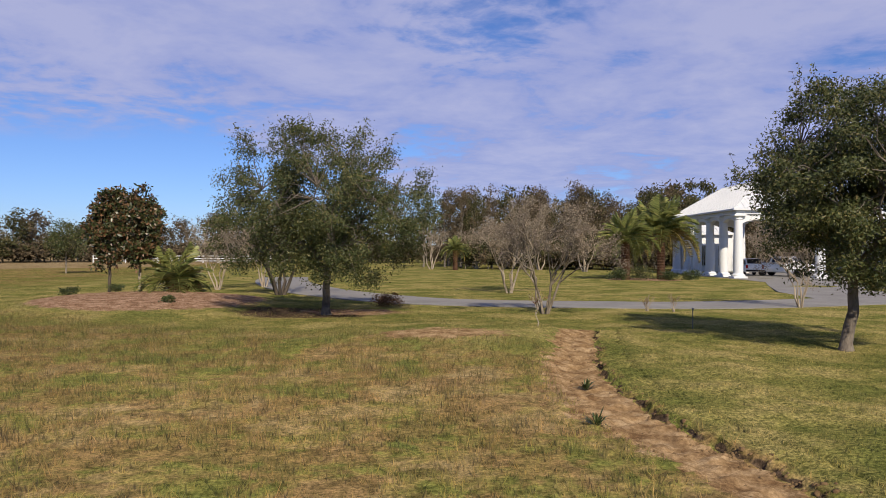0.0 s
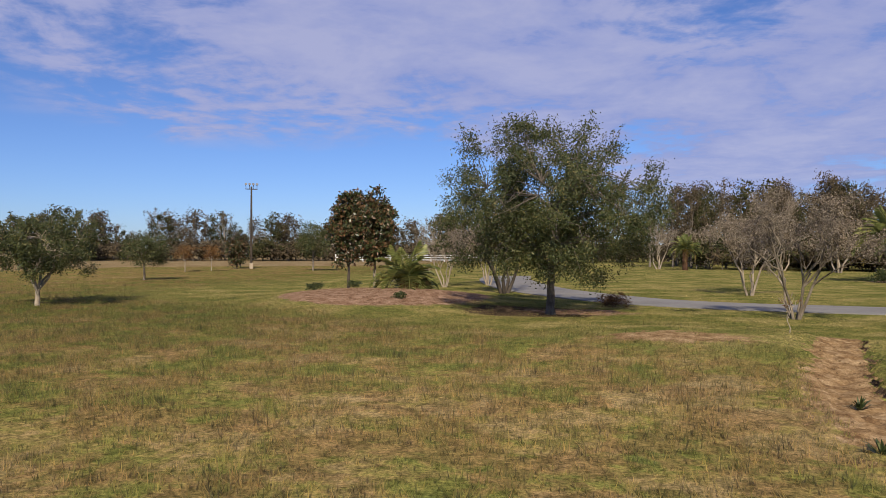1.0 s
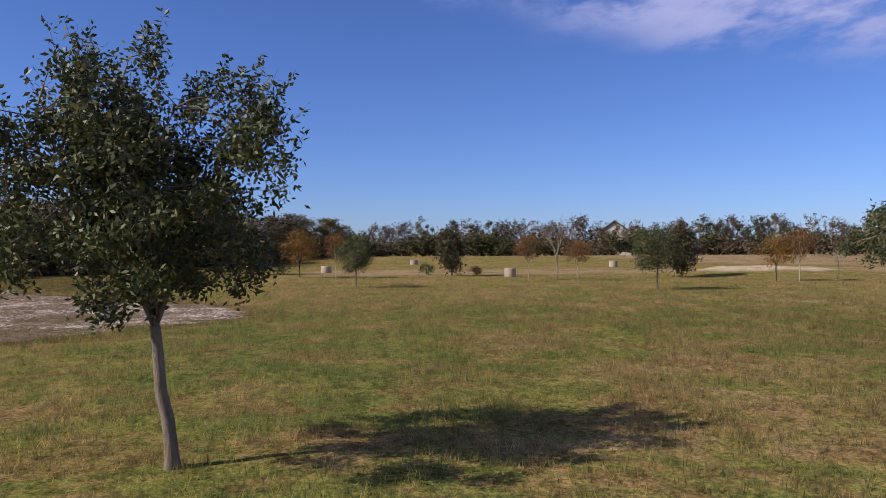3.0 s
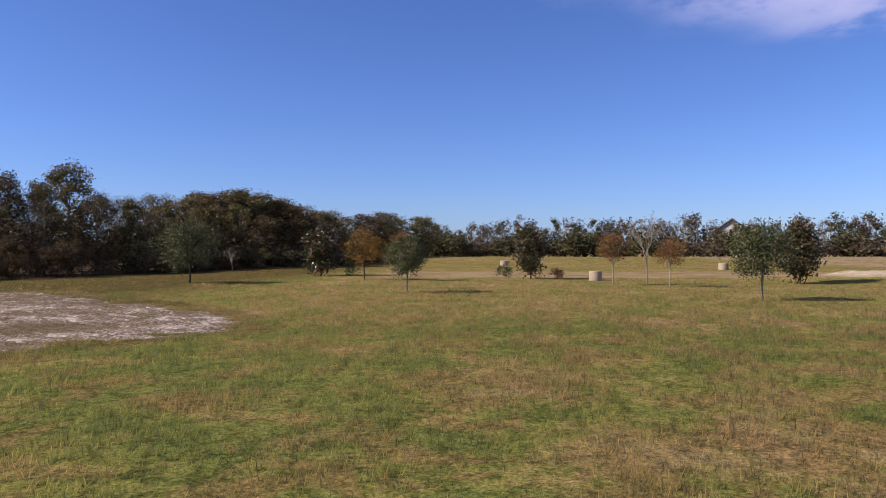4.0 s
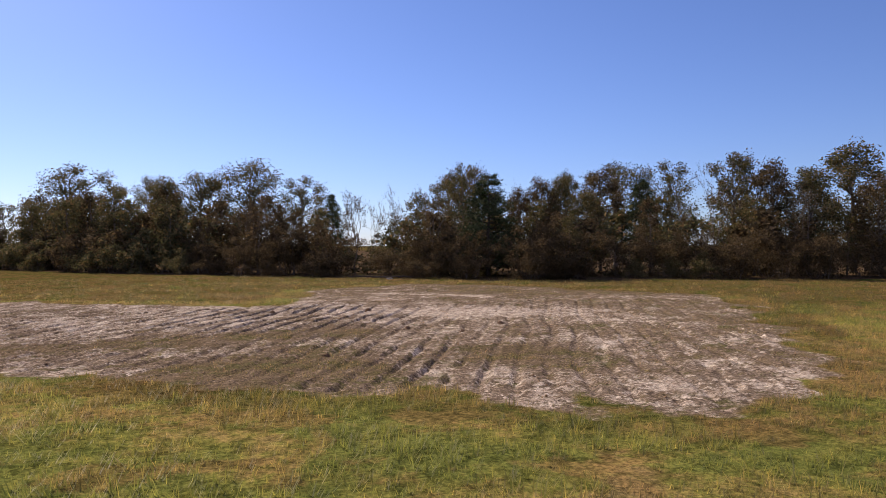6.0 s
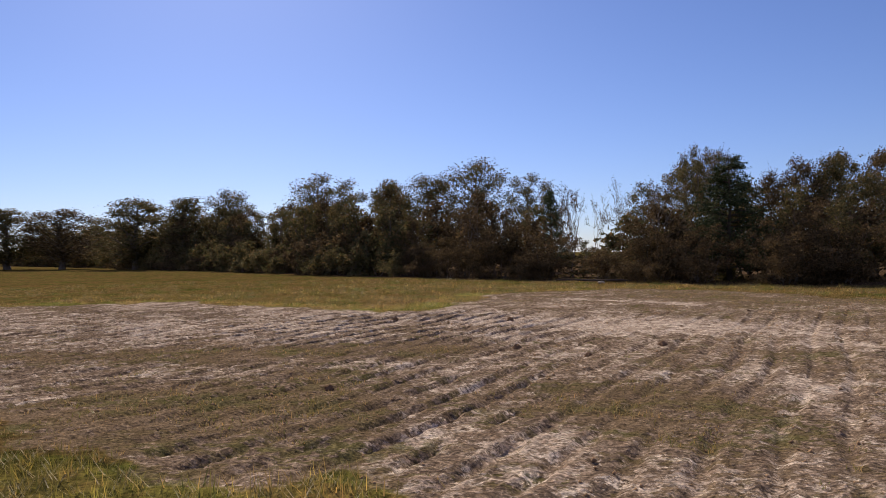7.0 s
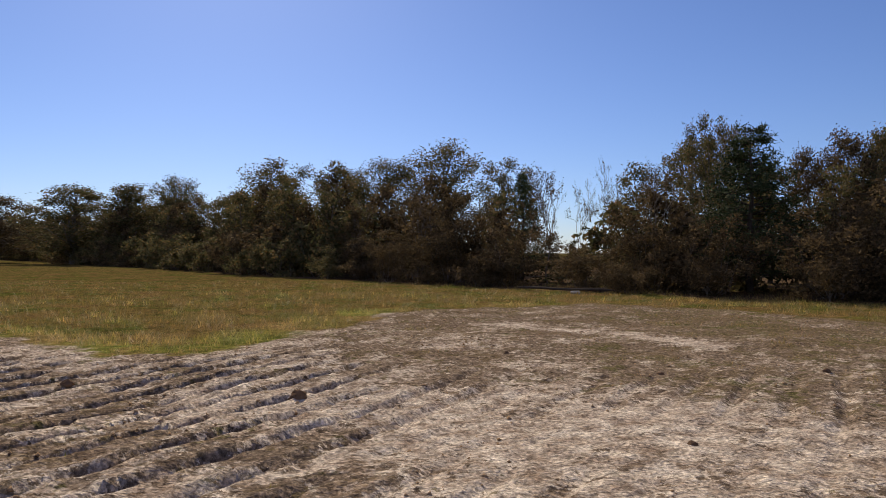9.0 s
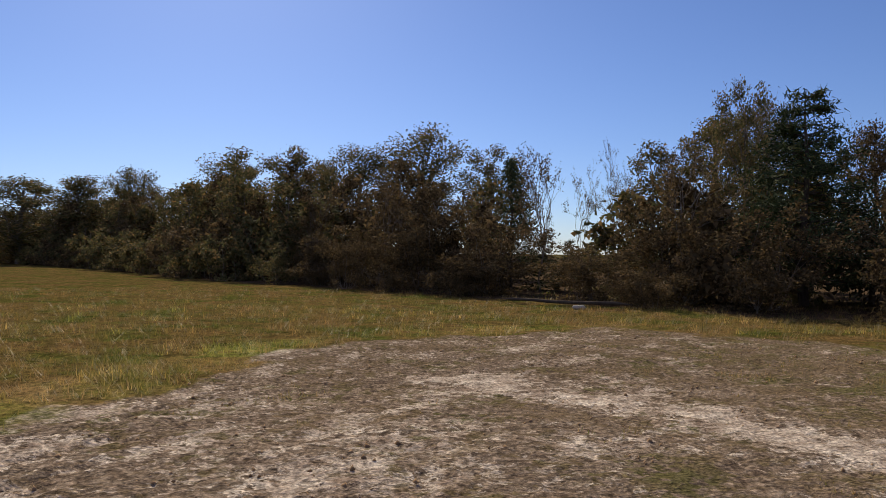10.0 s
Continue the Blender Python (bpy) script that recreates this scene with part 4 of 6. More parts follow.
def wood_tree(seed, H, W, clear, girth, puffs, leaves, leaf, fine=True, dome=0.55, gap=0.16, ragged=0.45, corners=3):
    """A tree of the wood: a trunk that forks into rising limbs, each ending in a rounded mass of leaves.
    clear: height of the crown's foot; dome: how full the crown is at its shoulders; gap: size of one mass against the width."""
    r = np.random.RandomState(seed)
    wood = Wood()
    trunk = bent(r, (0, 0, -0.2), (r.normal(0, 0.03) * W, r.normal(0, 0.03) * W, H * 0.82), 8, 0.012)
    wood.tube(trunk, girth * np.array([1.35, 1.0, 0.9, 0.8, 0.66, 0.5, 0.34, 0.15]), 8 if fine else 5)
    pts, out = [], []
    per = leaves // puffs
    for k in range(puffs):
        u = (k + r.uniform(0, 1)) / puffs
        env = W / 2 * math.sin(math.pi * (0.14 + 0.78 * u)) ** dome
        size = W * gap * r.uniform(0.75, 1.3) * (1.15 - 0.4 * u)
        a = k * 2.4 + r.uniform(-0.5, 0.5)
        rho = max(env - size * 0.8, 0.0) * r.uniform(0.55, 1.0) if k % 4 else env * 0.25
        c = np.array([math.cos(a) * rho, math.sin(a) * rho, clear + (H - clear) * (0.08 + 0.92 * u) - size * 0.7])
        root_z = max(c[2] - rho * r.uniform(0.7, 1.3) - 0.08 * H, clear * 0.55)
        root = np.array([np.interp(root_z, trunk[:, 2], trunk[:, i]) for i in range(3)])
        n = 4 if fine else 3
        line = bent(r, root, c, n, 0.06, 0.04)
        wood.tube(line, girth * np.linspace(0.42, 0.10, n), 5 if fine else 3)
        d = r.normal(0, 1, (per, 3))
        d /= np.linalg.norm(d, axis=1)[:, None]
        lump = np.array([noise.noise(Vector((x * 2.2 + k * 3.7, y * 2.2 + seed, z * 2.2))) for x, y, z in d])
        reach = size * r.uniform(0.1, 1, per) ** 0.5 * (1 + ragged * lump * 1.6) * np.where(d[:, 2] < 0, 0.75, 1.0)
        q = d * reach[:, None] * np.array([1.0, 1.0, 1.12])
        # leaves thin out below, where the mass opens to its branches
        stay = r.uniform(0, 1, per) > 0.35 * (d[:, 2] < -0.3)
        pts.append(c + q[stay])
        out.append(d[stay])
        for tip in q[: 7 if fine else 2]:
            wood.tube(np.array([c, c + tip * 0.55 + r.normal(0, 0.05, 3) * size, c + tip * 1.02]), girth * np.array([0.10, 0.06, 0.025]), 3)
    return wood.mesh("trunk"), leaf_blades(r, np.concatenate(pts), np.concatenate(out), *leaf, corners)


def pine_meshes(seed, H, W, leaves, leaf, bare=0.22):
    r = np.random.RandomState(seed)
    wood = Wood()
    trunk = bent(r, (0, 0, -0.2), (r.normal(0, 0.15), r.normal(0, 0.15), H), 8, 0.008)
    wood.tube(trunk, H * 0.017 * np.linspace(1.2, 0.1, 8), 8)
    pts, out = [], []
    tiers = 22
    for i in range(tiers):
        u = (i + r.uniform(-0.4, 0.4)) / tiers
        z = H * (bare + (1 - bare) * u)
        span = W / 2 * (1 - u) ** 0.75 * r.uniform(0.75, 1.15) + 0.25
        for k in range(6):
            a = r.uniform(0, 2 * math.pi)
            tip = np.array([math.cos(a) * span, math.sin(a) * span, z + span * r.uniform(-0.05, 0.45)])
            line = bent(r, (0, 0, z), tip, 4, 0.05)
            wood.tube(line, H * 0.004 * np.array([1.0, 0.7, 0.45, 0.2]), 4)
            n = max(int(leaves / tiers / 6 * (0.4 + span / W * 2.4)), 8)
            w = r.uniform(0.25, 1.0, (n, 1)) ** 0.7
            pts.append(np.array([0, 0, z]) + (tip - [0, 0, z]) * w + r.normal(0, 0.13 * span + 0.08, (n, 3)) * [1, 1, 0.6])
            out.append(np.repeat([[math.cos(a), math.sin(a), 0.6]], n, 0))
    return wood.mesh("trunk"), leaf_blades(r, np.concatenate(pts), np.concatenate(out), *leaf, 3)


def twiggy(seed, H, W, stems, girth, leaves, leaf, fork=0.35, order=3, seedy=0.5):
    """A thin tree of many bare branches with sparse leaf: several stems from the ground when stems > 1."""
    r = np.random.RandomState(seed)
    wood = Wood()
    ends = []

    def branch(a, way, size, rad, level):
        b = a + way * size
        line = bent(r, a, b, 4, 0.05, 0.03)
        wood.tube(line, rad * np.array([1.0, 0.85, 0.72, 0.55]), 6 if level == 0 else 4 if level < 2 else 3)
        if level >= order:
            ends.append(line)
            return
        for _ in range(3 if level else 3 + (stems == 1) * 3):
            w = way + r.normal(0, 0.36, 3) + np.array([0, 0, 0.12])
            w[:2] *= 1.1
            w /= np.linalg.norm(w)
            at = line[3] if r.uniform() < 0.65 else line[2]
            branch(at, w, size * r.uniform(0.5, 0.78), rad * 0.55, level + 1)

    for i in range(stems):
        a = 2 * math.pi * (i + r.uniform(-0.3, 0.3)) / stems
        out = (W / H) * 0.42 * (stems > 1)
        way = np.array([math.cos(a) * out, math.sin(a) * out, 1.0])
        way /= np.linalg.norm(way)
        branch(np.array([math.cos(a) * girth * 1.6 * (stems > 1), math.sin(a) * girth * 1.6 * (stems > 1), -0.1]), way, H * fork * r.uniform(0.85, 1.15), girth, 0)
    ends = np.array(ends)
    n = max(leaves, 8)
    e = ends[r.randint(0, len(ends), n)]
    u = r.uniform(0.1, 1.05, (n, 1))
    pts = e[:, 0] + (e[:, 3] - e[:, 0]) * u + r.normal(0, leaf[0] * seedy, (n, 3))
    return wood.mesh("trunk"), leaf_blades(r, pts, np.repeat([[0, 0, 0.5]], n, 0), *leaf, 3)


def plant(name, x, y, meshes, bark, leaf, label, category, group="", turn=0.0, z=None):
    ob = thing(name, x, y, z_at(x, y) if z is None else z, label, category, group, turn=turn)
    hung("trunk", meshes[0], bark, ob)
    hung("crown", meshes[1], leaf, ob)
    return ob


def again(ob, x, y, turn, size, label=""):
    """A copy of a plant elsewhere, turned and scaled."""
    c = copy_thing(ob, pose(x, y, z_at(x, y), 0, 0, turn))
    c.scale = (size[0], size[0], size[1])
    return tagged(c, label)


# live oaks and other lawn trees
plant("oak_tree", -4.15, 25.9, broadleaf(11, 6.3, 7.6, 1.75, 0.16, 330, 82000, (0.098, 0.05), 0.85, 190, fill=0.2, lumps=0.34, spread=0.125, skirt=0.62, boxy=3.0, corners=3),
      LAWN_BARK, OAK_LEAF, "broad dark green live oak with grey trunk on the lawn", "tree")
plant("oak_tree", 9.6, 17.2, broadleaf(12, 6.3, 5.3, 1.65, 0.15, 320, 84000, (0.088, 0.046), 1.1, 120, lean=(0.4, 0.0), fill=0.3, lumps=0.40, spread=0.135, skirt=0.95, corners=3),
      LAWN_BARK, OAK_LEAF, "tall dense dark green live oak beside the cut strip", "tree")
plant("oak_tree", -13.75, 5.65, broadleaf(13, 4.4, 3.05, 1.45, 0.072, 230, 29000, (0.075, 0.036), 1.5, 190, lean=(0.0, -0.42), fill=0.34, lumps=0.5, spread=0.125, skirt=0.98),
      BARK, OAK_LEAF, "young live oak with leaning grey trunk in the pasture", "tree", turn=10)
plant("oak_tree", -23.9, 22.9, broadleaf(14, 3.6, 4.7, 0.6, 0.11, 150, 20000, (0.10, 0.05), 1.05, 60, fill=0.35, lumps=0.4, spread=0.15, skirt=1.75, limbs=7, corners=3),
      PALE_BARK, OAK_LEAF, "low round green tree with pale forked trunk in the pasture", "tree")
small_oak = plant("oak_tree", -42.0, 22.2, broadleaf(15, 3.1, 2.4, 1.15, 0.06, 80, 7000, (0.11, 0.055), 1.2, 14, spread=0.32, skirt=0.95),
                  BARK, OAK_LEAF, "small green oak sapling standing in the pasture", "tree", "pasture saplings")
again(small_oak, -46.5, 6.75, 70, (0.85, 0.86))
again(small_oak, -36.3, 43.8, 130, (1.35, 1.02), "round green young oak with slim pale trunk")
again(small_oak, -36.5, 70.0, 200, (1.6, 1.55), "grey-green young oak far across the pasture")
plant("oak_tree", -54.6, -7.6, broadleaf(16, 3.9, 3.3, 1.2, 0.07, 110, 9000, (0.13, 0.06), 1.5, 20, spread=0.32, skirt=0.7),
      DARK_BARK, OAK_LEAF, "bushy grey-green young oak near the tilled plot", "tree")

magnolia = plant("magnolia_tree", -15.3, 33.2, broadleaf(21, 5.1, 1.95, 1.1, 0.085, 120, 11000, (0.20, 0.09), 1.55, 0, fill=0.3, lumps=0.25, spread=0.22, skirt=1.0),
                 DARK_BARK, MAGNOLIA_LEAF, "dark glossy magnolia with rust-brown leaf undersides on a mulch bed", "tree", "magnolias")
plant("magnolia_tree", -13.2, 31.5, broadleaf(22, 4.6, 1.9, 1.15, 0.075, 110, 10000, (0.20, 0.09), 1.5, 0, fill=0.3, lumps=0.25, spread=0.22, skirt=1.0),
      PALE_BARK, MAGNOLIA_LEAF, "dark glossy magnolia with pale trunk on a mulch bed", "tree", "magnolias")
bush_magnolia = plant("magnolia_tree", -62.0, 13.8, broadleaf(23, 4.0, 2.2, 0.35, 0.07, 100, 5000, (0.22, 0.11), 1.35, 0, fill=0.25, lumps=0.15, spread=0.34, skirt=0.8),
                      DARK_BARK, MAGNOLIA_LEAF, "narrow dark magnolia standing at the pasture's far edge", "tree", "magnolias")
again(bush_magnolia, -55.8, 29.6, 80, (0.95, 1.02))
again(bush_magnolia, -48.5, 74.0, 160, (1.15, 1.08))
again(bush_magnolia, -67.2, -2.3, 240, (1.25, 1.02))

# crepe myrtles: several smooth stems and bare twigs
plant("crepe_myrtle", 3.75, 26.6, twiggy(34, 4.9, 4.3, 5, 0.055, 15000, (0.06, 0.034), 0.34, 4, 1.6), BARK, MYRTLE_LEAF,
      "nearly bare crepe myrtle with several dark brown stems", "tree", "crepe myrtles")
myrtle = plant("crepe_myrtle", 3.7, 40.2, twiggy(31, 5.9, 4.9, 5, 0.065, 12000, (0.075, 0.04), 0.34, 4, 1.8), PALE_BARK, MYRTLE_LEAF,
               "nearly bare crepe myrtle with several smooth tan stems", "tree", "crepe myrtles")
again(myrtle, 36.6, 83.0, 40, (1.2, 1.15))
again(myrtle, 40.0, 86.0, 100, (1.2, 1.2))
again(myrtle, -13.1, 42.1, 140, (0.83, 0.76))
again(myrtle, 15.0, 30.3, 215, (0.65, 0.79))
again(myrtle, -11.2, 45.4, 290, (0.87, 1.0))
plant("crepe_myrtle", -8.4, 37.4, twiggy(32, 5.5, 5.2, 5, 0.10, 12000, (0.085, 0.045), 0.36, 4, 2.0), DARK_BARK, MYRTLE_LEAF,
      "tan-leaved crepe myrtle with dark stems behind the live oak", "tree", "crepe myrtles")
far_myrtle = plant("crepe_myrtle", 8.5, 97, twiggy(33, 7.5, 6.5, 4, 0.09, 1500, (0.16, 0.08), 0.34, 3), PALE_BARK, MYRTLE_LEAF, "grey bare crepe myrtle far across the lawn", "tree", "crepe myrtles")
for px_, py_, s_, a_ in ((-1.5, 92, 1.5, 20), (4.5, 96, 1.6, 100), (12, 90, 1.7, 190), (16.5, 84, 1.8, 260)):
    again(far_myrtle, px_, py_, a_, (s_ * 0.65, s_ * 0.65), "grey bare crepe myrtle far across the lawn")

# young cypresses in autumn colour
cypress = plant("cypress_tree", -54.2, 18.15, broadleaf(41, 3.25, 1.9, 1.15, 0.045, 60, 2600, (0.14, 0.04), 1.7, 0, fill=0.2, spread=0.34, skirt=1.0),
                PALE_BARK, CYPRESS_LEAF, "young rust-orange cypress on a slim pale trunk", "tree", "cypresses")
again(cypress, -52.0, 20.9, 90, (0.95, 0.86))
again(cypress, -49.9, 34.8, 150, (1.0, 1.1), "thin rust-brown cypress beside the sand heap")
again(cypress, -46.4, 61.8, 30, (1.15, 0.86), "small red-brown cypress far across the pasture")
again(cypress, -45.4, 64.7, 210, (1.1, 0.86), "small red-brown cypress far across the pasture")
again(cypress, -59.0, 5.0, 300, (0.9, 1.05))
gold = plant("cypress_tree", -50.9, 33.8, broadleaf(42, 2.95, 2.0, 0.95, 0.045, 60, 2800, (0.14, 0.045), 1.5, 0, fill=0.2, spread=0.34, skirt=1.0),
             DARK_BARK, GOLD_LEAF, "young golden-orange cypress beside the sand heap", "tree", "cypresses")
again(gold, -60.2, 2.3, 60, (1.25, 1.2), "young golden-orange cypress at the pasture's edge")
plant("cypress_tree", -54.1, 20.1, twiggy(43, 3.7, 1.8, 1, 0.05, 500, (0.10, 0.03), 0.45, 3), PALE_BARK, CYPRESS_LEAF, "almost bare young cypress on a pale trunk", "tree", "cypresses")
plant("young_tree", -51.2, 38.3, twiggy(44, 2.5, 1.3, 1, 0.035, 250, (0.08, 0.03), 0.45, 3), PALE_BARK, MYRTLE_LEAF, "small bare sapling beside the sand heap", "tree")
plant("young_tree", -76.0, -12.6, twiggy(45, 2.3, 1.6, 1, 0.045, 120, (0.08, 0.03), 0.4, 4), PALE_BARK, MYRTLE_LEAF, "small bare pale sapling before the woods", "tree")


# ---------------------------------------------------------------- woods
def kind_tree(name, meshes, bark, leaf, label, group):
    ob = plant(name, 0, 0, meshes, bark, leaf, label, "tree", group, z=0)
    return ob


WOODS = "trees of the wood"
tall_open = [kind_tree("forest_tree", wood_tree(50 + i, 10.0, 7.0, 4.2, 0.17, 21, 10500, (0.16, 0.095), dome=0.5, gap=0.142), FOREST_BARK, FOREST_LEAF,
                       "tall open-crowned green tree in the wood's edge", WOODS) for i in range(3)]
dense = [kind_tree("forest_tree", wood_tree(60 + i, 9.5, 5.6, 1.5, 0.15, 30, 13000, (0.17, 0.10), dome=0.7, gap=0.17), FOREST_BARK, m,
                   "dense %s tree in the wood's edge" % c, WOODS) for i, (m, c) in enumerate(((FOREST_LEAF, "olive green"), (BROWN_LEAF, "brown-leaved"), (FOREST_LEAF, "dark green")))]
filler = [kind_tree("forest_tree", wood_tree(65 + i, 9.5, 5.0, 1.6, 0.12, 16, 4300, (0.21, 0.13), dome=0.6, gap=0.19), FOREST_BARK, m,
                    "%s low tree in the wood's edge" % c, WOODS) for i, (m, c) in enumerate(((FOREST_LEAF, "green"), (BROWN_LEAF, "brown-leaved"), (FOREST_LEAF, "dark")))]
rough_filler = [kind_tree("forest_tree", wood_tree(68 + i, 9.5, 5.6, 1.6, 0.13, 14, 1800, (0.36, 0.22), False, 0.6, 0.2), FOREST_BARK, m,
                          "%s tree deep in the wood" % c, WOODS) for i, (m, c) in enumerate(((FOREST_LEAF, "green"), (BROWN_LEAF, "brown-leaved")))]
pines = [kind_tree("pine_tree", pine_meshes(70 + i, 9.0, 5.2, 9000, (0.26, 0.07), 0.12), DARK_BARK, PINE_LEAF, "dark green pine in the wood's edge", WOODS) for i in range(2)]
bare = [kind_tree("bare_tree", twiggy(80 + i, 8.5, 3.0, 1, 0.08, 900, (0.16, 0.09), 0.42, 4), FOREST_BARK, BROWN_LEAF, "slender leafless tree in the wood's edge", WOODS) for i in range(3)]
bushes = [kind_tree("bush", broadleaf(90 + i, 2.8, 3.2, 0.2, 0.04, 34, 3000, (0.15, 0.085), 1.1, 18, fill=0.15, lumps=0.5, spread=0.32, skirt=0.0, limbs=6, corners=3, twig=2), FOREST_BARK, m,
                    "tangled %s undergrowth bush at the foot of the wood" % c, "undergrowth") for i, (m, c) in enumerate(((BROWN_LEAF, "brown"), (FOREST_LEAF, "green"), (BROWN_LEAF, "tan")))]
far_bushes = [kind_tree("far_bush", broadleaf(95 + i, 2.6, 3.8, 0.3, 0.05, 10, 640, (0.32, 0.2), 1.0, 0, fill=0.1, lumps=0.4, spread=0.4, skirt=0.0, limbs=2, corners=3, twig=2), FOREST_BARK, m,
                        "distant %s bush below the tree line" % c, "distant bushes") for i, (m, c) in enumerate(((FAR_BROWN, "brown"), (FAR_GREEN, "green")))]
far_kinds = [kind_tree("far_tree", wood_tree(100 + i, 8.0, 5.6, 1.4, 0.13, 13, 1700, (0.33, 0.21), False, 0.6, 0.2), FOREST_BARK, m,
                       "distant %s tree across the pasture" % c, "distant trees") for i, (m, c) in enumerate(((FAR_GREEN, "green"), (FAR_BROWN, "brown"), (FAR_GREEN, "olive"), (FAR_BROWN, "grey-brown")))]
far_bare = kind_tree("far_tree", twiggy(110, 8.0, 4.5, 1, 0.11, 500, (0.3, 0.14), 0.4, 3), PALE_BARK, FAR_BROWN, "distant leafless grey tree across the pasture", "distant trees")
thickets = [kind_tree("thicket", broadleaf(120 + i, 4.3, 5.2, 0.3, 0.05, 12, 1250, (0.30, 0.20), 1.0, 8, fill=0.15, lumps=0.35, spread=0.30, skirt=0.0, limbs=4, stems=4, boxy=4.0, corners=3, twig=2), FOREST_BARK, m,
                      "tall dark %s thicket filling the foot of the wood" % c, "undergrowth") for i, (m, c) in enumerate(((FOREST_LEAF, "olive"), (BROWN_LEAF, "brown"), (FOREST_LEAF, "green")))]
near_thickets = [kind_tree("thicket", broadleaf(130 + i, 4.3, 4.8, 0.3, 0.045, 45, 5200, (0.14, 0.09), 1.0, 14, fill=0.15, lumps=0.35, spread=0.20, skirt=0.0, limbs=7, stems=7, boxy=3.5, corners=3, twig=2), FOREST_BARK, m,
                           "tall dark %s thicket filling the foot of the wood" % c, "undergrowth") for i, (m, c) in enumerate(((BROWN_LEAF, "olive-brown"), (BROWN_LEAF, "brown")))]
mid_kinds = [kind_tree("far_tree", wood_tree(140 + i, 8.0, 5.2, 1.8, 0.13, 16, 3600, (0.20, 0.12), False, 0.6, 0.18), FOREST_BARK, m,
                       "%s tree beyond the drive" % c, "trees beyond the drive") for i, (m, c) in enumerate(((FAR_BROWN, "thin brown"), (FAR_GREEN, "olive"), (FAR_BROWN, "grey-brown")))]

used = set()


def in_gap(x, y):
    """The low opening in the wood, seen along one line from the plot."""
    return 0.165 < (-31.3 - x) / (-3.0 - y) < 0.305


def true_size(ob):
    """Height and width that the crown of a kind really reaches."""
    if ob not in sizes_of:
        me = next(c for c in ob.children if c.name.startswith("crown")).data
        v = np.empty(len(me.vertices) * 3, np.float32)
        me.vertices.foreach_get("co", v)
        v = v.reshape(-1, 3)
        sizes_of[ob] = float(np.percentile(v[:, 2], 99.6)), 2 * float(np.percentile(np.hypot(v[:, 0], v[:, 1]), 96))
    return sizes_of[ob]


sizes_of = {}


def put(ob, x, y, turn, size, z=None):
    """Stands a tree of this kind at a place: the first one itself, then copies."""
    m = pose(x, y, z_at(x, y) - 0.05, 0, 0, turn)
    if ob.name in used:
        c = copy_thing(ob, m)
    else:
        used.add(ob.name)
        c = ob
        c.matrix_basis = m
    c.scale = (size[0], size[0], size[1])
    return c


# kind, x, y, height, width of the trees that stand out in the wood
STANDS = [
    ("d", -66.2, -30.7, 9.1, 4.8), ("d", -66.3, -27.5, 8.2, 4.2), ("d", -67.9, -25.6, 7.6, 4.2), ("d", -74.3, -27.0, 9.7, 6.7),
    ("d", -70.4, -22.1, 6.8, 3.8), ("o", -65.8, -44.8, 9.8, 6.2), ("o", -69.3, -41.7, 9.8, 5.9), ("o", -85.0, -27.0, 7.6, 4.7),
    ("o", -86.5, -24.5, 7.9, 5.9), ("d", -83.3, -19.7, 7.1, 6.6), ("d", -86.1, -18.4, 7.8, 6.8), ("d", -89.9, -17.2, 8.6, 8.2),
    ("d", -90.9, -14.7, 8.3, 8.2), ("d", -91.8, -12.0, 7.3, 7.0), ("p", -46.6, -33.8, 7.0, 5.2), ("d", -47.7, -42.3, 7.8, 4.9),
    ("b", -49.1, -41.5, 8.6, 2.8), ("b", -53.0, -39.2, 7.2, 2.8), ("d", -56.6, -39.4, 8.0, 3.4), ("d", -59.2, -38.2, 8.3, 3.8), ("p", -61.5, -36.0, 7.4, 4.0), ("d", -55.6, -34.9, 6.2, 3.6),
    ("d", -51.2, -34.4, 7.0, 2.9), ("d", -52.6, -33.9, 7.1, 2.9), ("o", -46.0, -36.8, 8.1, 2.7), ("d", -49.6, -34.8, 6.2, 2.6), ("b", -41.9, -44.8, 5.9, 2.3), ("b", -43.7, -44.1, 7.0, 2.6), ("b", -46.5, -45.1, 6.9, 2.9), ("b", -40.4, -46.5, 5.2, 2.2), ("b", -44.6, -46.5, 6.2, 2.4), ("b", -45.4, -42.8, 5.8, 2.0), ("o", -49.8, -42.6, 8.6, 3.0),
    ("p", -38.9, -45.9, 6.2, 2.6), ("o", -35.2, -63.3, 10.6, 8.9), ("o", -31.0, -64.1, 9.3, 6.5), ("o", -39.9, -60.2, 8.9, 5.8),
    ("o", -27.8, -64.4, 7.8, 7.1), ("o", -26.8, -77.9, 10.0, 4.8), ("o", -18.9, -79.3, 11.0, 9.9), ("o", -6.4, -88.2, 10.1, 8.2),
    ("d", -0.3, -89.6, 9.2, 9.2), ("d", 7.1, -92.3, 9.3, 11.3), ("d", 19.2, -98.0, 8.4, 10.6), ("d", 27.3, -99.5, 8.4, 12.0),
    ("d", 34.8, -99.8, 8.1, 12.4), ("d", 41.3, -99.2, 8.1, 12.7), ("d", -93.2, -22.2, 8.5, 8.7), ("d", -94.8, -18.2, 8.6, 8.7),
    ("d", -98.0, -15.0, 8.1, 8.3), ("o", -100.8, -12.6, 7.5, 6.3), ("d", -103.5, -10.0, 6.9, 7.9), ("d", -112.2, -7.2, 6.4, 8.6),
    ("d", -117.8, -4.1, 6.5, 8.2), ("d", -121.4, 0.4, 6.1, 8.4),
]


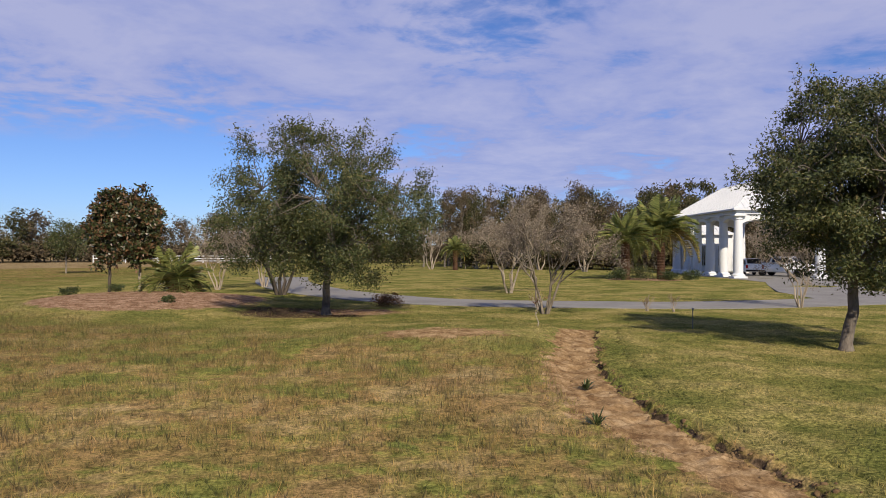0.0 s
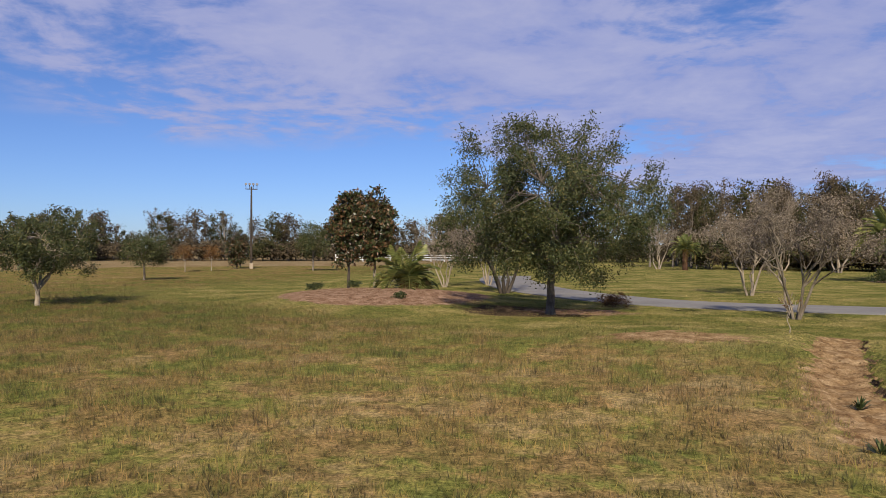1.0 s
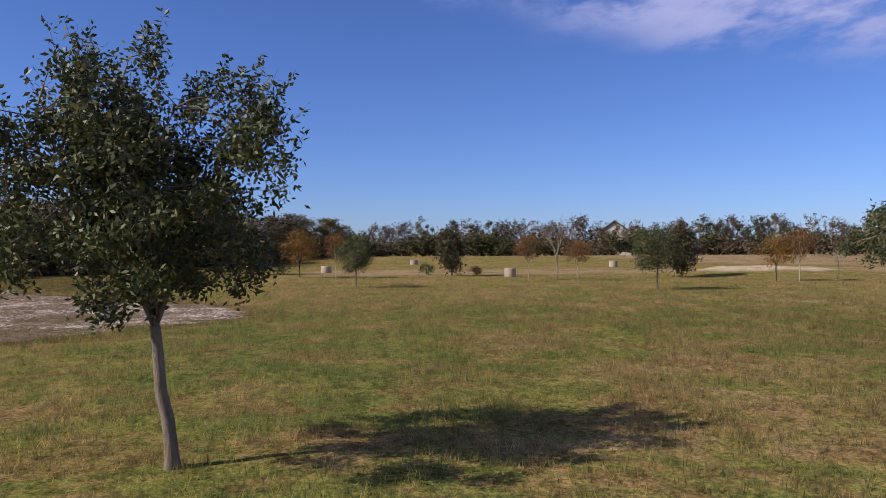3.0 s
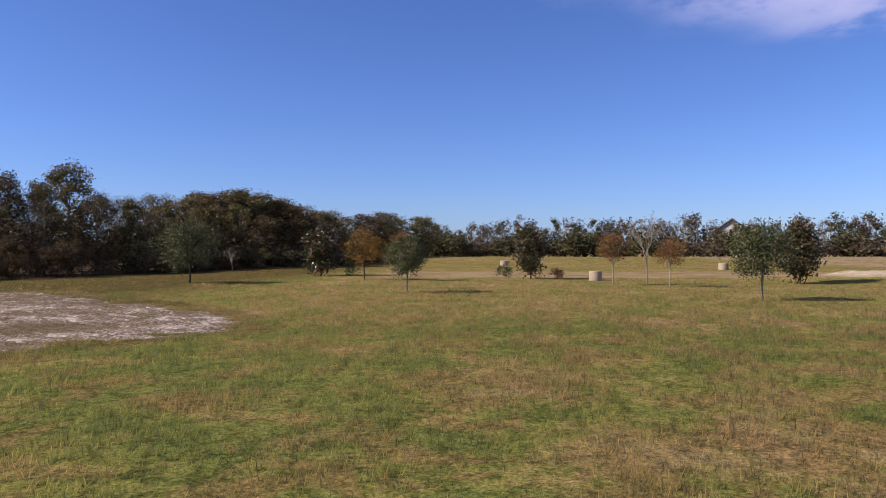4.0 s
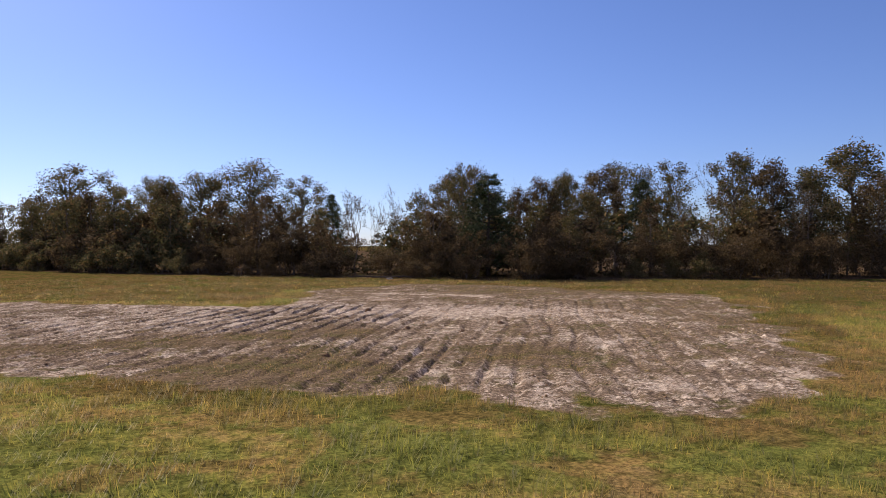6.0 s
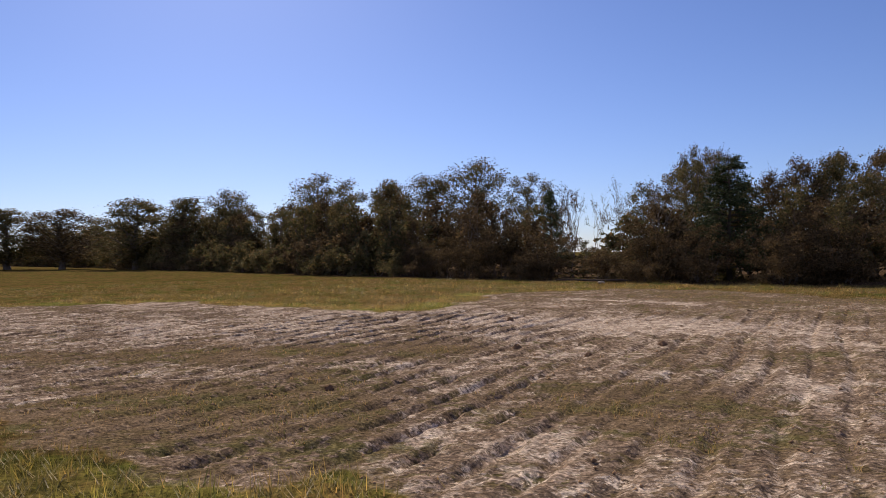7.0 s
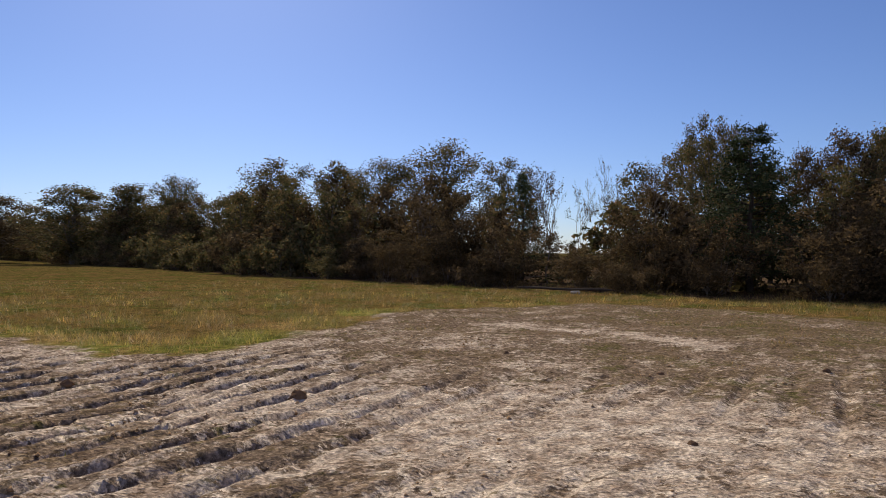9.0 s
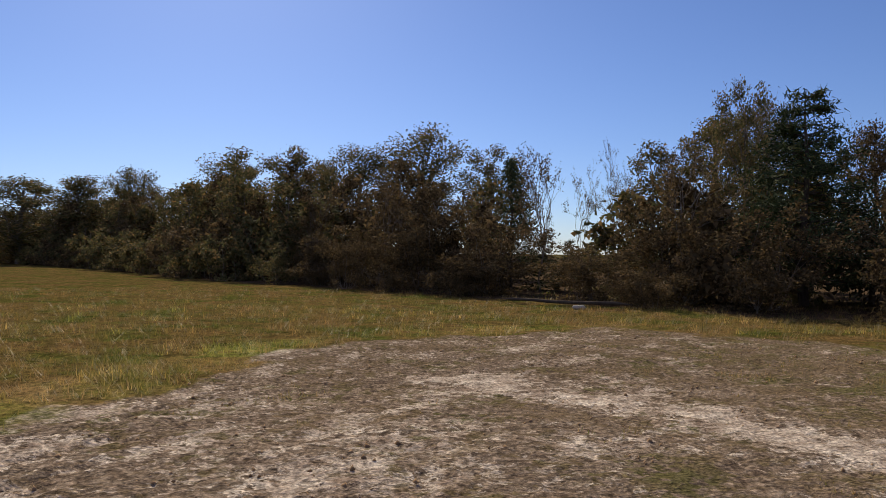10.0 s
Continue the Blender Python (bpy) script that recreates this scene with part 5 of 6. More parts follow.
def build_woods():
    r = random.Random(7)
    pick = {"d": dense, "o": tall_open, "p": pines, "b": bare}
    for i, (k, x, y, h, w) in enumerate(STANDS):
        kind = pick[k][i % len(pick[k])]
        H, W = true_size(kind)
        put(kind, x, y, r.uniform(0, 360), (max(w / W, 0.55 * h / H), h / H))
    # the edge of the wood, with lower growth in front of the tall trees
    edge = WOOD_EDGE
    for (ax, ay), (bx, by) in zip(edge, edge[1:]):
        size = math.hypot(bx - ax, by - ay)
        nx, ny = (by - ay) / size, -(bx - ax) / size
        if ny > 0:
            nx, ny = -nx, -ny
        n = int(size / 2.3)
        for i in range(n):
            u = (i + r.uniform(0, 1)) / n
            x, y = ax + (bx - ax) * u, ay + (by - ay) * u
            gap = in_gap(x + nx * 3, y + ny * 3)
            close = math.hypot(x + 31, y + 2) < 48
            off, s, tall = r.uniform(0.2, 1.4), r.uniform(0.6, 1.0) * (0.8 if gap else 1.0), r.uniform(0.6, 1.3)
            near = math.hypot(x + 34, y + 15) < 34
            low = near_thickets if near else thickets
            put(r.choice(bushes + low if close else thickets), x + nx * off, y + ny * off, r.uniform(0, 360), (s * 0.8, s * tall * 0.7))
            off, s = r.uniform(2.0, 3.6), r.uniform(0.78, 1.0)
            put(r.choice(low), x + nx * off, y + ny * off, r.uniform(0, 360), (s, s * r.uniform(0.65, 1.05) * (0.5 if gap else 1.0)))
            off, s = r.uniform(4.5, 8.0), r.uniform(0.95, 1.2)
            if i % 3:
                put(r.choice(thickets), x + nx * off, y + ny * off, r.uniform(0, 360), (s * 1.1, s * (0.5 if in_gap(x + nx * off, y + ny * off) else 1.0)))
            if x > -24:
                off, s = r.uniform(4, 11), r.uniform(0.66, 0.86)
                put(r.choice(filler), x + nx * off, y + ny * off, r.uniform(0, 360), (s * 1.25, s))
            if x > -33 or x < -70:
                off, s = r.uniform(3, 9), r.uniform(0.5, 0.74)
                put(r.choice(rough_filler), x + nx * off, y + ny * off, r.uniform(0, 360), (s * 1.15, s))
            if close and r.random() < 0.45:
                off, s = r.uniform(2.0, 6.0), r.uniform(0.5, 0.8)
                put(bare[i % 3], x + nx * off, y + ny * off, r.uniform(0, 360), (s * 0.8, s))
            off, s = r.uniform(2.5, 7), r.uniform(0.40, 0.64)
            if i % 2 == 0 and not in_gap(x + nx * off, y + ny * off):
                put(r.choice((filler if close else rough_filler) + [bare[i % 3]]), x + nx * off, y + ny * off, r.uniform(0, 360), (s * 1.05, s))
            off, s = r.uniform(9, 20), r.uniform(0.52, 0.72)
            if i % 3 == 1 and not in_gap(x + nx * off, y + ny * off):
                put(r.choice(rough_filler), x + nx * off, y + ny * off, r.uniform(0, 360), (s * 1.3, s))
    # the tree lines all round the pasture: from turn, to turn, distance, heights
    for lo, hi, dist, h0, h1 in ((-50, -28, 130, 9, 12), (-28, -6, 128, 10.5, 15), (-6, 14, 140, 7.5, 10), (14, 46, 145, 7.5, 10.5), (46, 62, 145, 6.5, 8.6), (62, 101, 140, 6.4, 8.4), (101, 110, 128, 7, 8.5)):
        a = lo
        while a < hi:
            d = dist + r.uniform(-6, 9)
            x, y = -10 - math.sin(radians(a)) * d, 8 + math.cos(radians(a)) * d
            h = r.uniform(h0, h1) * (0.7 if r.random() < 0.3 else 1.0)
            k = far_bare if r.random() < 0.22 else r.choice(far_kinds)
            H = true_size(k)[0]
            put(k, x, y, r.uniform(0, 360), (h / H * r.uniform(0.85, 1.3), h / H))
            a += r.uniform(0.36, 0.8)
            if r.random() < 0.95:
                d -= r.uniform(4, 9)
                s = r.uniform(1.0, 1.9)
                put(r.choice(far_bushes), -10 - math.sin(radians(a)) * d, 8 + math.cos(radians(a)) * d, r.uniform(0, 360), (s * 1.3, s))
    # thicker growth beyond the drive
    for i in range(46):
        x, y = r.uniform(-4, 62), r.uniform(97, 116)
        k = r.choice(mid_kinds)
        h = r.uniform(8.0, 12.5) / true_size(k)[0]
        put(k, x, y, r.uniform(0, 360), (h * 0.85, h))
        s = r.uniform(1.0, 1.7)
        put(r.choice(far_bushes), r.uniform(2, 28), r.uniform(90, 100), r.uniform(0, 360), (s, s))
    # a second wood beyond the first
    for (ax, ay), (bx, by) in zip(edge[2:], edge[3:]):
        size = math.hypot(bx - ax, by - ay)
        for i in range(int(size / 4.5) + 1):
            u, off = (i + r.random()) / (int(size / 4.5) + 1), r.uniform(30, 48)
            x, y = ax + (bx - ax) * u - off * 0.25, ay + (by - ay) * u - off
            h = r.uniform(0.55, 0.85) * (0.6 if in_gap(x, y) else 1.0)
            put(r.choice(far_kinds), x, y, r.uniform(0, 360), (h * 1.4, h))
    for ob in tall_open + dense + filler + rough_filler + pines + bare + bushes + thickets + near_thickets + far_bushes + far_kinds + mid_kinds + [far_bare]:
        if ob.name not in used:
            put(ob, -30 + r.uniform(-20, 20), -75 + r.uniform(-6, 6), 0, (1, 1))


build_woods()


# ---------------------------------------------------------------- palms and shrubs
def frond_mesh(seed, length, pairs, leaflet, arch):
    """One feathered palm leaf that grows along +x from the origin, bending down."""
    r = np.random.RandomState(seed)
    wood = Wood()
    u = np.linspace(0, 1, 9)
    spine = np.stack([length * (u - 0.16 * arch * u ** 3), 0 * u, length * (0.42 * u - arch * 0.75 * u ** 2.2)], -1)
    wood.tube(spine, 0.022 * length * np.linspace(0.55, 0.08, 9), 4)
    V, F = [np.concatenate(wood.v)], [np.concatenate(wood.f)]
    n = wood.n
    for i in range(pairs):
        w = 0.12 + 0.86 * i / pairs
        p = np.array([np.interp(w, u, spine[:, k]) for k in range(3)])
        size = leaflet * math.sin(math.pi * (0.16 + 0.80 * w)) * r.uniform(0.85, 1.15)
        for s in (-1, 1):
            d = np.array([0.62, s * 0.75, 0.16 - 0.45 * w]) + r.normal(0, 0.09, 3)
            d /= np.linalg.norm(d)
            side = np.array([0.5, -s * 0.1, 0.35]) * 0.085 * leaflet
            tip = p + d * size
            tip[2] -= 0.12 * size
            V.append(np.array([p, p + d * size * 0.4 + side, tip, p + d * size * 0.4 - side]))
            F.append(n + np.arange(4)[None])
            n += 4
    return arrays_mesh("frond", np.concatenate(V), np.concatenate(F), 4)


FRONDS = [frond_mesh(i, 1.0, 36, 0.30, a) for i, a in enumerate((0.25, 0.75, 1.25))]
for me_ in FRONDS:
    me_.materials.append(PALM_LEAF)
OLD_FROND = frond_mesh(7, 1.0, 32, 0.28, 1.45)
OLD_FROND.materials.append(PALM_OLD)


def palm(x, y, trunk, girth, length, count, old, seed, label):
    r = random.Random(seed)
    ob = thing("date_palm" if trunk > 1 else "low_palm", x, y, z_at(x, y), label, "palm", "palms")
    bm = bmesh.new()
    n = max(int(trunk / 0.13), 3)
    prof = []
    for i in range(n):
        z = -0.1 + (trunk + 0.1) * i / n
        g = girth * (1.15 if i < 2 else 1.0) * (1.0 + 0.35 * max(0, i / n - 0.8))
        prof += [(g * 0.86, z), (g * 1.1, z + (trunk + 0.1) / n * 0.8)]
    lathe(bm, prof, 14)
    part("trunk", bm, PALM_BARK, ob, "brown palm trunk with cut leaf bases")
    for i in range(count):
        u = i / count
        me = OLD_FROND if u < old else FRONDS[0 if u > 0.75 else 1 if u > 0.4 else 2]
        f = new("frond", me)
        f.parent = ob
        s = length * r.uniform(0.85, 1.1)
        tilt = -8 + 68 * u ** 1.3 + r.uniform(-8, 8)
        f.matrix_basis = pose(0, 0, trunk, 0, 0, i * 137.5 + r.uniform(-15, 15)) @ pose(0, 0, 0, r.uniform(-14, 14), -tilt, 0) @ Matrix.Diagonal((s, s, s, 1))
        if me == OLD_FROND:
            tagged(f, "yellowed drooping palm frond")
    return ob


palm(15.0, 59.4, 3.2, 0.36, 2.9, 40, 0.05, 1, "green date palm with brown trunk in a planted bed")
palm(18.7, 62.0, 3.9, 0.34, 3.7, 48, 0.28, 2, "tall date palm with yellowing lower fronds beside the portico")
palm(-11.75, 31.7, 0.4, 0.24, 1.9, 30, 0.0, 3, "low spreading green palm on the mulch bed")
palm(1.5, 88.0, 2.4, 0.3, 2.0, 24, 0.1, 4, "date palm far across the lawn")
palm(22.5, 88.0, 2.2, 0.3, 2.2, 24, 0.0, 5, "green palm beyond the drive")


def shrub(name, x, y, H, W, seed, leaf, label, count=1500, size=(0.07, 0.035)):
    meshes = broadleaf(seed, H, W, H * 0.15, 0.02, 40, count, size, 1.0, 8, fill=0.2, lumps=0.3, spread=0.42, skirt=0.3, limbs=6)
    return plant(name, x, y, meshes, DARK_BARK, leaf, label, "shrub")


shrub("shrub", -2.25, 30.0, 0.5, 1.35, 201, RED_LEAF, "low rounded brown-green shrub beside the drive", 1900)
shrub("shrub", -11.2, 32.0, 0.5, 1.0, 202, RED_LEAF, "small red-brown shrub on the mulch bed")
shrub("shrub", -12.0, 32.9, 0.6, 0.9, 203, GOLD_LEAF, "small orange shrub on the mulch bed", 1000)
shrub("shrub", -16.4, 31.6, 0.4, 0.9, 204, SHRUB_LEAF, "small green shrub on the mulch bed", 900)
shrub("shrub", -14.4, 31.8, 0.35, 0.7, 205, SHRUB_LEAF, "small green shrub under the magnolias", 800)
shrub("shrub", -10.2, 26.8, 0.25, 0.5, 206, SHRUB_LEAF, "tiny green shrub on the mulch bed", 400)
for i_, (x_, y_, h_, w_) in enumerate(((14.0, 58.2, 0.9, 1.7), (16.6, 60.6, 1.2, 1.8), (18.6, 59.6, 0.7, 1.6), (20.6, 59.9, 0.8, 1.6))):
    shrub("shrub", x_, y_, h_, w_, 210 + i_, SHRUB_LEAF if i_ != 1 else OAK_LEAF, "leafy green shrub in the bed under the palms", 1500, (0.13, 0.05))
for i_, (x_, y_, h_, w_) in enumerate(((-64.5, 12.0, 0.9, 1.4), (-61.3, 15.6, 0.7, 1.2), (-69.6, -3.6, 1.0, 1.9), (-66.3, 0.4, 0.8, 1.4))):
    shrub("shrub", x_, y_, h_, w_, 220 + i_, RED_LEAF if i_ == 1 else SHRUB_LEAF, "low scrubby bush beside the dark magnolia", 700, (0.11, 0.05))
for x_, y_, s_ in ((2.7, 20.6, 0.30), (8.0, 28.3, 0.22), (8.9, 27.9, 0.24)):
    plant("young_tree", x_, y_, twiggy(int(s_ * 100) + int(x_ * 7), 3.6 * s_, 1.2 * s_, 1 if x_ < 3 else 4, 0.016, 60, (0.06, 0.03), 0.45, 2), PALE_BARK, RED_LEAF,
          "spindly newly planted sapling with few leaves", "sapling")


def tuft(x, y, seed, n=34, length=0.30):
    """A clump of broad strap leaves."""
    r = np.random.RandomState(seed)
    V = []
    for i in range(n):
        a, e, s = r.uniform(0, 2 * math.pi), r.uniform(0.35, 1.2), length * r.uniform(0.6, 1.1)
        d = np.array([math.cos(a) * math.cos(e), math.sin(a) * math.cos(e), math.sin(e)])
        w = np.array([-math.sin(a), math.cos(a), 0]) * 0.014
        p = d * 0.03
        V += [p - w, p + w, d * s * 0.6 + w, d * s * 0.6 - w]
        q = d * s + np.array([0, 0, -0.25 * s * math.cos(e)])
        V += [d * s * 0.6 - w, d * s * 0.6 + w, q + w * 0.2, q - w * 0.2]
    ob = thing("grass_clump", x, y, z_at(x, y), "dark green clump of broad grass leaves", "plant")
    hung("leaves", arrays_mesh("leaves", np.array(V), np.arange(len(V)).reshape(-1, 4), 4), SHRUB_LEAF, ob)


tuft(2.5, 12.6, 1)
tuft(2.05, 9.6, 2, 26, 0.3)


# ---------------------------------------------------------------- house with portico
def column(x, y, parent):
    bm = bmesh.new()
    box(bm, x - 0.62, y - 0.62, 0.0, x + 0.62, y + 0.62, 0.16, 0.02)
    lathe(bm, [(0.58, 0.16), (0.60, 0.24), (0.57, 0.32), (0.47, 0.38), (0.43, 0.44), (0.425, 1.8), (0.40, 3.4), (0.355, 5.18), (0.40, 5.22), (0.40, 5.28), (0.36, 5.31), (0.37, 5.40), (0.50, 5.52)], 28, (x, y, 0))
    box(bm, x - 0.56, y - 0.56, 5.52, x + 0.56, y + 0.56, 5.68, 0.02)
    part("column", bm, WHITE, parent)


def arch_panel(a, b, axis_, parent):
    """The beam between two columns, arched below. a, b: from, to along y (axis_ = fixed x) or along x."""
    bm = bmesh.new()
    n, span = 12, b - a
    low = [(a + span * i / n, 4.75 + 0.62 * math.sin(math.pi * i / n) ** 0.6) for i in range(n + 1)]
    for k in range(n):
        (u0, z0), (u1, z1) = low[k], low[k + 1]
        q = []
        for off in (-0.2, 0.2):
            for u, z in ((u0, z0), (u1, z1), (u1, 5.66), (u0, 5.66)):
                q.append(bm.verts.new((axis_[1] + off, u, z) if axis_[0] == "x" else (u, axis_[1] + off, z)))
        for f in ((0, 1, 2, 3), (7, 6, 5, 4), (0, 4, 5, 1), (3, 2, 6, 7)):
            bm.faces.new([q[i] for i in f])
    bmesh.ops.recalc_face_normals(bm, faces=bm.faces)
    part("arch", bm, WHITE, parent)


def hip_roof(x0, y0, x1, y1, eave, rise, inset, parent, seams=0.5):
    """A hipped roof with its ridge along y, and raised seams."""
    xm = (x0 + x1) / 2
    A, B, C, D = Vector((x0, y0, eave)), Vector((x1, y0, eave)), Vector((x1, y1, eave)), Vector((x0, y1, eave))
    R, S = Vector((xm, y0 + inset, eave + rise)), Vector((xm, y1 - inset, eave + rise))
    bm = bmesh.new()
    v = [bm.verts.new(p) for p in (A, B, C, D, R, S)]
    w = [bm.verts.new(p - Vector((0, 0, 0.14))) for p in (A, B, C, D)]
    for f in ((0, 1, 4), (1, 2, 5, 4), (2, 3, 5), (3, 0, 4, 5)):
        bm.faces.new([v[i] for i in f])
    for i in range(4):
        bm.faces.new((v[i], w[i], w[(i + 1) % 4], v[(i + 1) % 4]))
    bm.faces.new(w)
    bmesh.ops.recalc_face_normals(bm, faces=bm.faces)
    roof = part("roof", bm, ROOF, parent, "white standing-seam metal roof")
    bm = bmesh.new()

    def seam(p, q):
        d = q - p
        m = Matrix.Translation((p + q) / 2 + Vector((0, 0, 0.02))) @ d.to_track_quat("Y", "Z").to_matrix().to_4x4() @ Matrix.Diagonal((0.03, d.length, 0.05, 1))
        bmesh.ops.create_cube(bm, size=1.0, matrix=m)

    n = int((y1 - y0) / seams)
    for i in range(1, n):
        y = y0 + (y1 - y0) * i / n
        u = min(1.0, (y - y0) / inset, (y1 - y) / inset)
        for xs in (x0, x1):
            seam(Vector((xs, y, eave)), Vector((xs + (xm - xs) * u, y, eave + rise * u)))
    n = int((x1 - x0) / seams)
    for i in range(1, n):
        x = x0 + (x1 - x0) * i / n
        u = 1 - abs(x - xm) / (xm - x0)
        for ys, s in ((y0, 1), (y1, -1)):
            seam(Vector((x, ys, eave)), Vector((x, ys + s * inset * u, eave + rise * u)))
    for p, q in ((A, R), (B, R), (C, S), (D, S), (R, S)):
        seam(p, q)
    hung("seams", bake(bm, "seams"), ROOF, roof)


def bake(bm, name):
    me = bpy.data.meshes.new(name)
    bm.normal_update()
    bm.to_mesh(me)
    bm.free()
    return me


def window(parent, x, y, z, w, h, facing, depth=0.08):
    """A framed window on a wall. facing: 'x' looks towards -x, 'y' towards -y."""
    def slab(name, u0, u1, z0, z1, d0, d1, mat, up):
        bm = bmesh.new()
        if facing == "x":
            box(bm, x - d1, y + u0, z + z0, x - d0, y + u1, z + z1, 0.008)
        else:
            box(bm, x + u0, y - d1, z + z0, x + u1, y - d0, z + z1, 0.008)
        return part(name, bm, mat, up)
    win = slab("window", -w / 2, w / 2, 0, h, 0.0, 0.02, DARK_GLASS, parent)
    for u0, u1, z0, z1 in ((-w / 2 - 0.09, -w / 2 + 0.02, -0.09, h + 0.09), (w / 2 - 0.02, w / 2 + 0.09, -0.09, h + 0.09), (-w / 2 + 0.02, w / 2 - 0.02, h - 0.02, h + 0.09), (-w / 2 + 0.02, w / 2 - 0.02, -0.09, 0.02), (-0.02, 0.02, 0.02, h - 0.02)):
        slab("frame", u0, u1, z0, z1, 0.0, depth, WHITE, win)


def build_house():
    ob = thing("house", 0, 0, 0.02, "white house with columned portico and white metal hip roof", "house")
    ys = [64.4 + 3.4 * i for i in range(6)]
    for y in ys:
        column(26.3, y, ob)
    for x in (33.6,):
        for y in (ys[0], ys[-1]):
            column(x, y, ob)
    for a, b in zip(ys, ys[1:]):
        arch_panel(a, b, ("x", 26.3), ob)
    arch_panel(26.3, 33.6, ("y", ys[0]), ob)
    arch_panel(26.3, 33.6, ("y", ys[-1]), ob)
    bm = bmesh.new()
    for x0, y0, x1, y1 in ((25.95, 64.05, 26.65, 81.75), (26.65, 64.05, 34.0, 64.75), (26.65, 81.05, 34.0, 81.75), (33.3, 64.75, 34.0, 81.05)):
        box(bm, x0, y0, 5.68, x1, y1, 6.02, 0.015)
    part("entablature", bm, WHITE, ob)
    bm = bmesh.new()
    box(bm, 26.65, 64.75, 5.90, 33.3, 81.05, 6.0)
    part("soffit", bm, WHITE, ob)
    hip_roof(25.6, 63.7, 34.4, 82.1, 6.16, 3.0, 4.4, ob)
    bm = bmesh.new()
    box(bm, 50.6, 76.0, 0, 74, 94, 5.9, 0.02)
    part("wall", bm, WHITE, ob)
    bm = bmesh.new()
    box(bm, 29.5, 86.0, 0, 34.6, 92, 4.4, 0.02)
    part("wall", bm, WHITE, ob)
    hip_roof(50.0, 75.4, 74.6, 94.6, 6.1, 4.2, 9.0, ob, 0.8)
    hip_roof(29.0, 85.5, 34.5, 92.5, 4.5, 1.6, 2.7, ob, 0.8)
    for y in (76.0, 79.5, 83.0):
        window(ob, 50.6, y + 3, 0.9, 1.3, 2.6, "x")
    for x in (54, 58.5, 63, 67.5):
        window(ob, x, 76.0, 0.9, 1.5, 2.6, "y")
    window(ob, 31.0, 86.0, 0.7, 1.0, 2.4, "y")
    window(ob, 33.2, 86.0, 0.7, 1.0, 2.4, "y")


build_house()


# ---------------------------------------------------------------- vehicles
def wheel(parent, x, y, radius, width):
    bm = bmesh.new()
    lathe(bm, [(radius * 0.62, -width / 2), (radius * 0.93, -width / 2), (radius, -width * 0.36), (radius, width * 0.36), (radius * 0.93, width / 2), (radius * 0.62, width / 2)], 24)
    bmesh.ops.transform(bm, matrix=pose(x, y, radius, 90, 0, 0), verts=bm.verts)
    w = part("wheel", bm, RUBBER, parent, "black rubber tyre", True)
    bm = bmesh.new()
    lathe(bm, [(radius * 0.60, -width * 0.40), (radius * 0.60, width * 0.40), (radius * 0.52, width * 0.46), (radius * 0.14, width * 0.40), (radius * 0.13, width * 0.47)], 20)
    bmesh.ops.transform(bm, matrix=pose(x, y, radius, -90 if y > 0 else 90, 0, 0), verts=bm.verts)
    part("rim", bm, CHROME, w, "bright alloy rim")


def loft(bm, sections):
    """Skin over cross-sections given as lists of points."""
    rings = [[bm.verts.new(p) for p in s] for s in sections]
    k = len(rings[0])
    for a, b in zip(rings, rings[1:]):
        for i in range(k):
            bm.faces.new((a[i], a[(i + 1) % k], b[(i + 1) % k], b[i]))
    bm.faces.new(list(reversed(rings[0])))
    bm.faces.new(rings[-1])
    bmesh.ops.recalc_face_normals(bm, faces=bm.faces)
    return bm


def shell(x, half, z0, z1):
    r = min(0.16, (z1 - z0) * 0.3)
    return [(x, -half, z0 + r), (x, -half + r * 0.4, z0), (x, half - r * 0.4, z0), (x, half, z0 + r), (x, half, z1 - r), (x, half - r, z1), (x, -half + r, z1), (x, -half, z1 - r)]


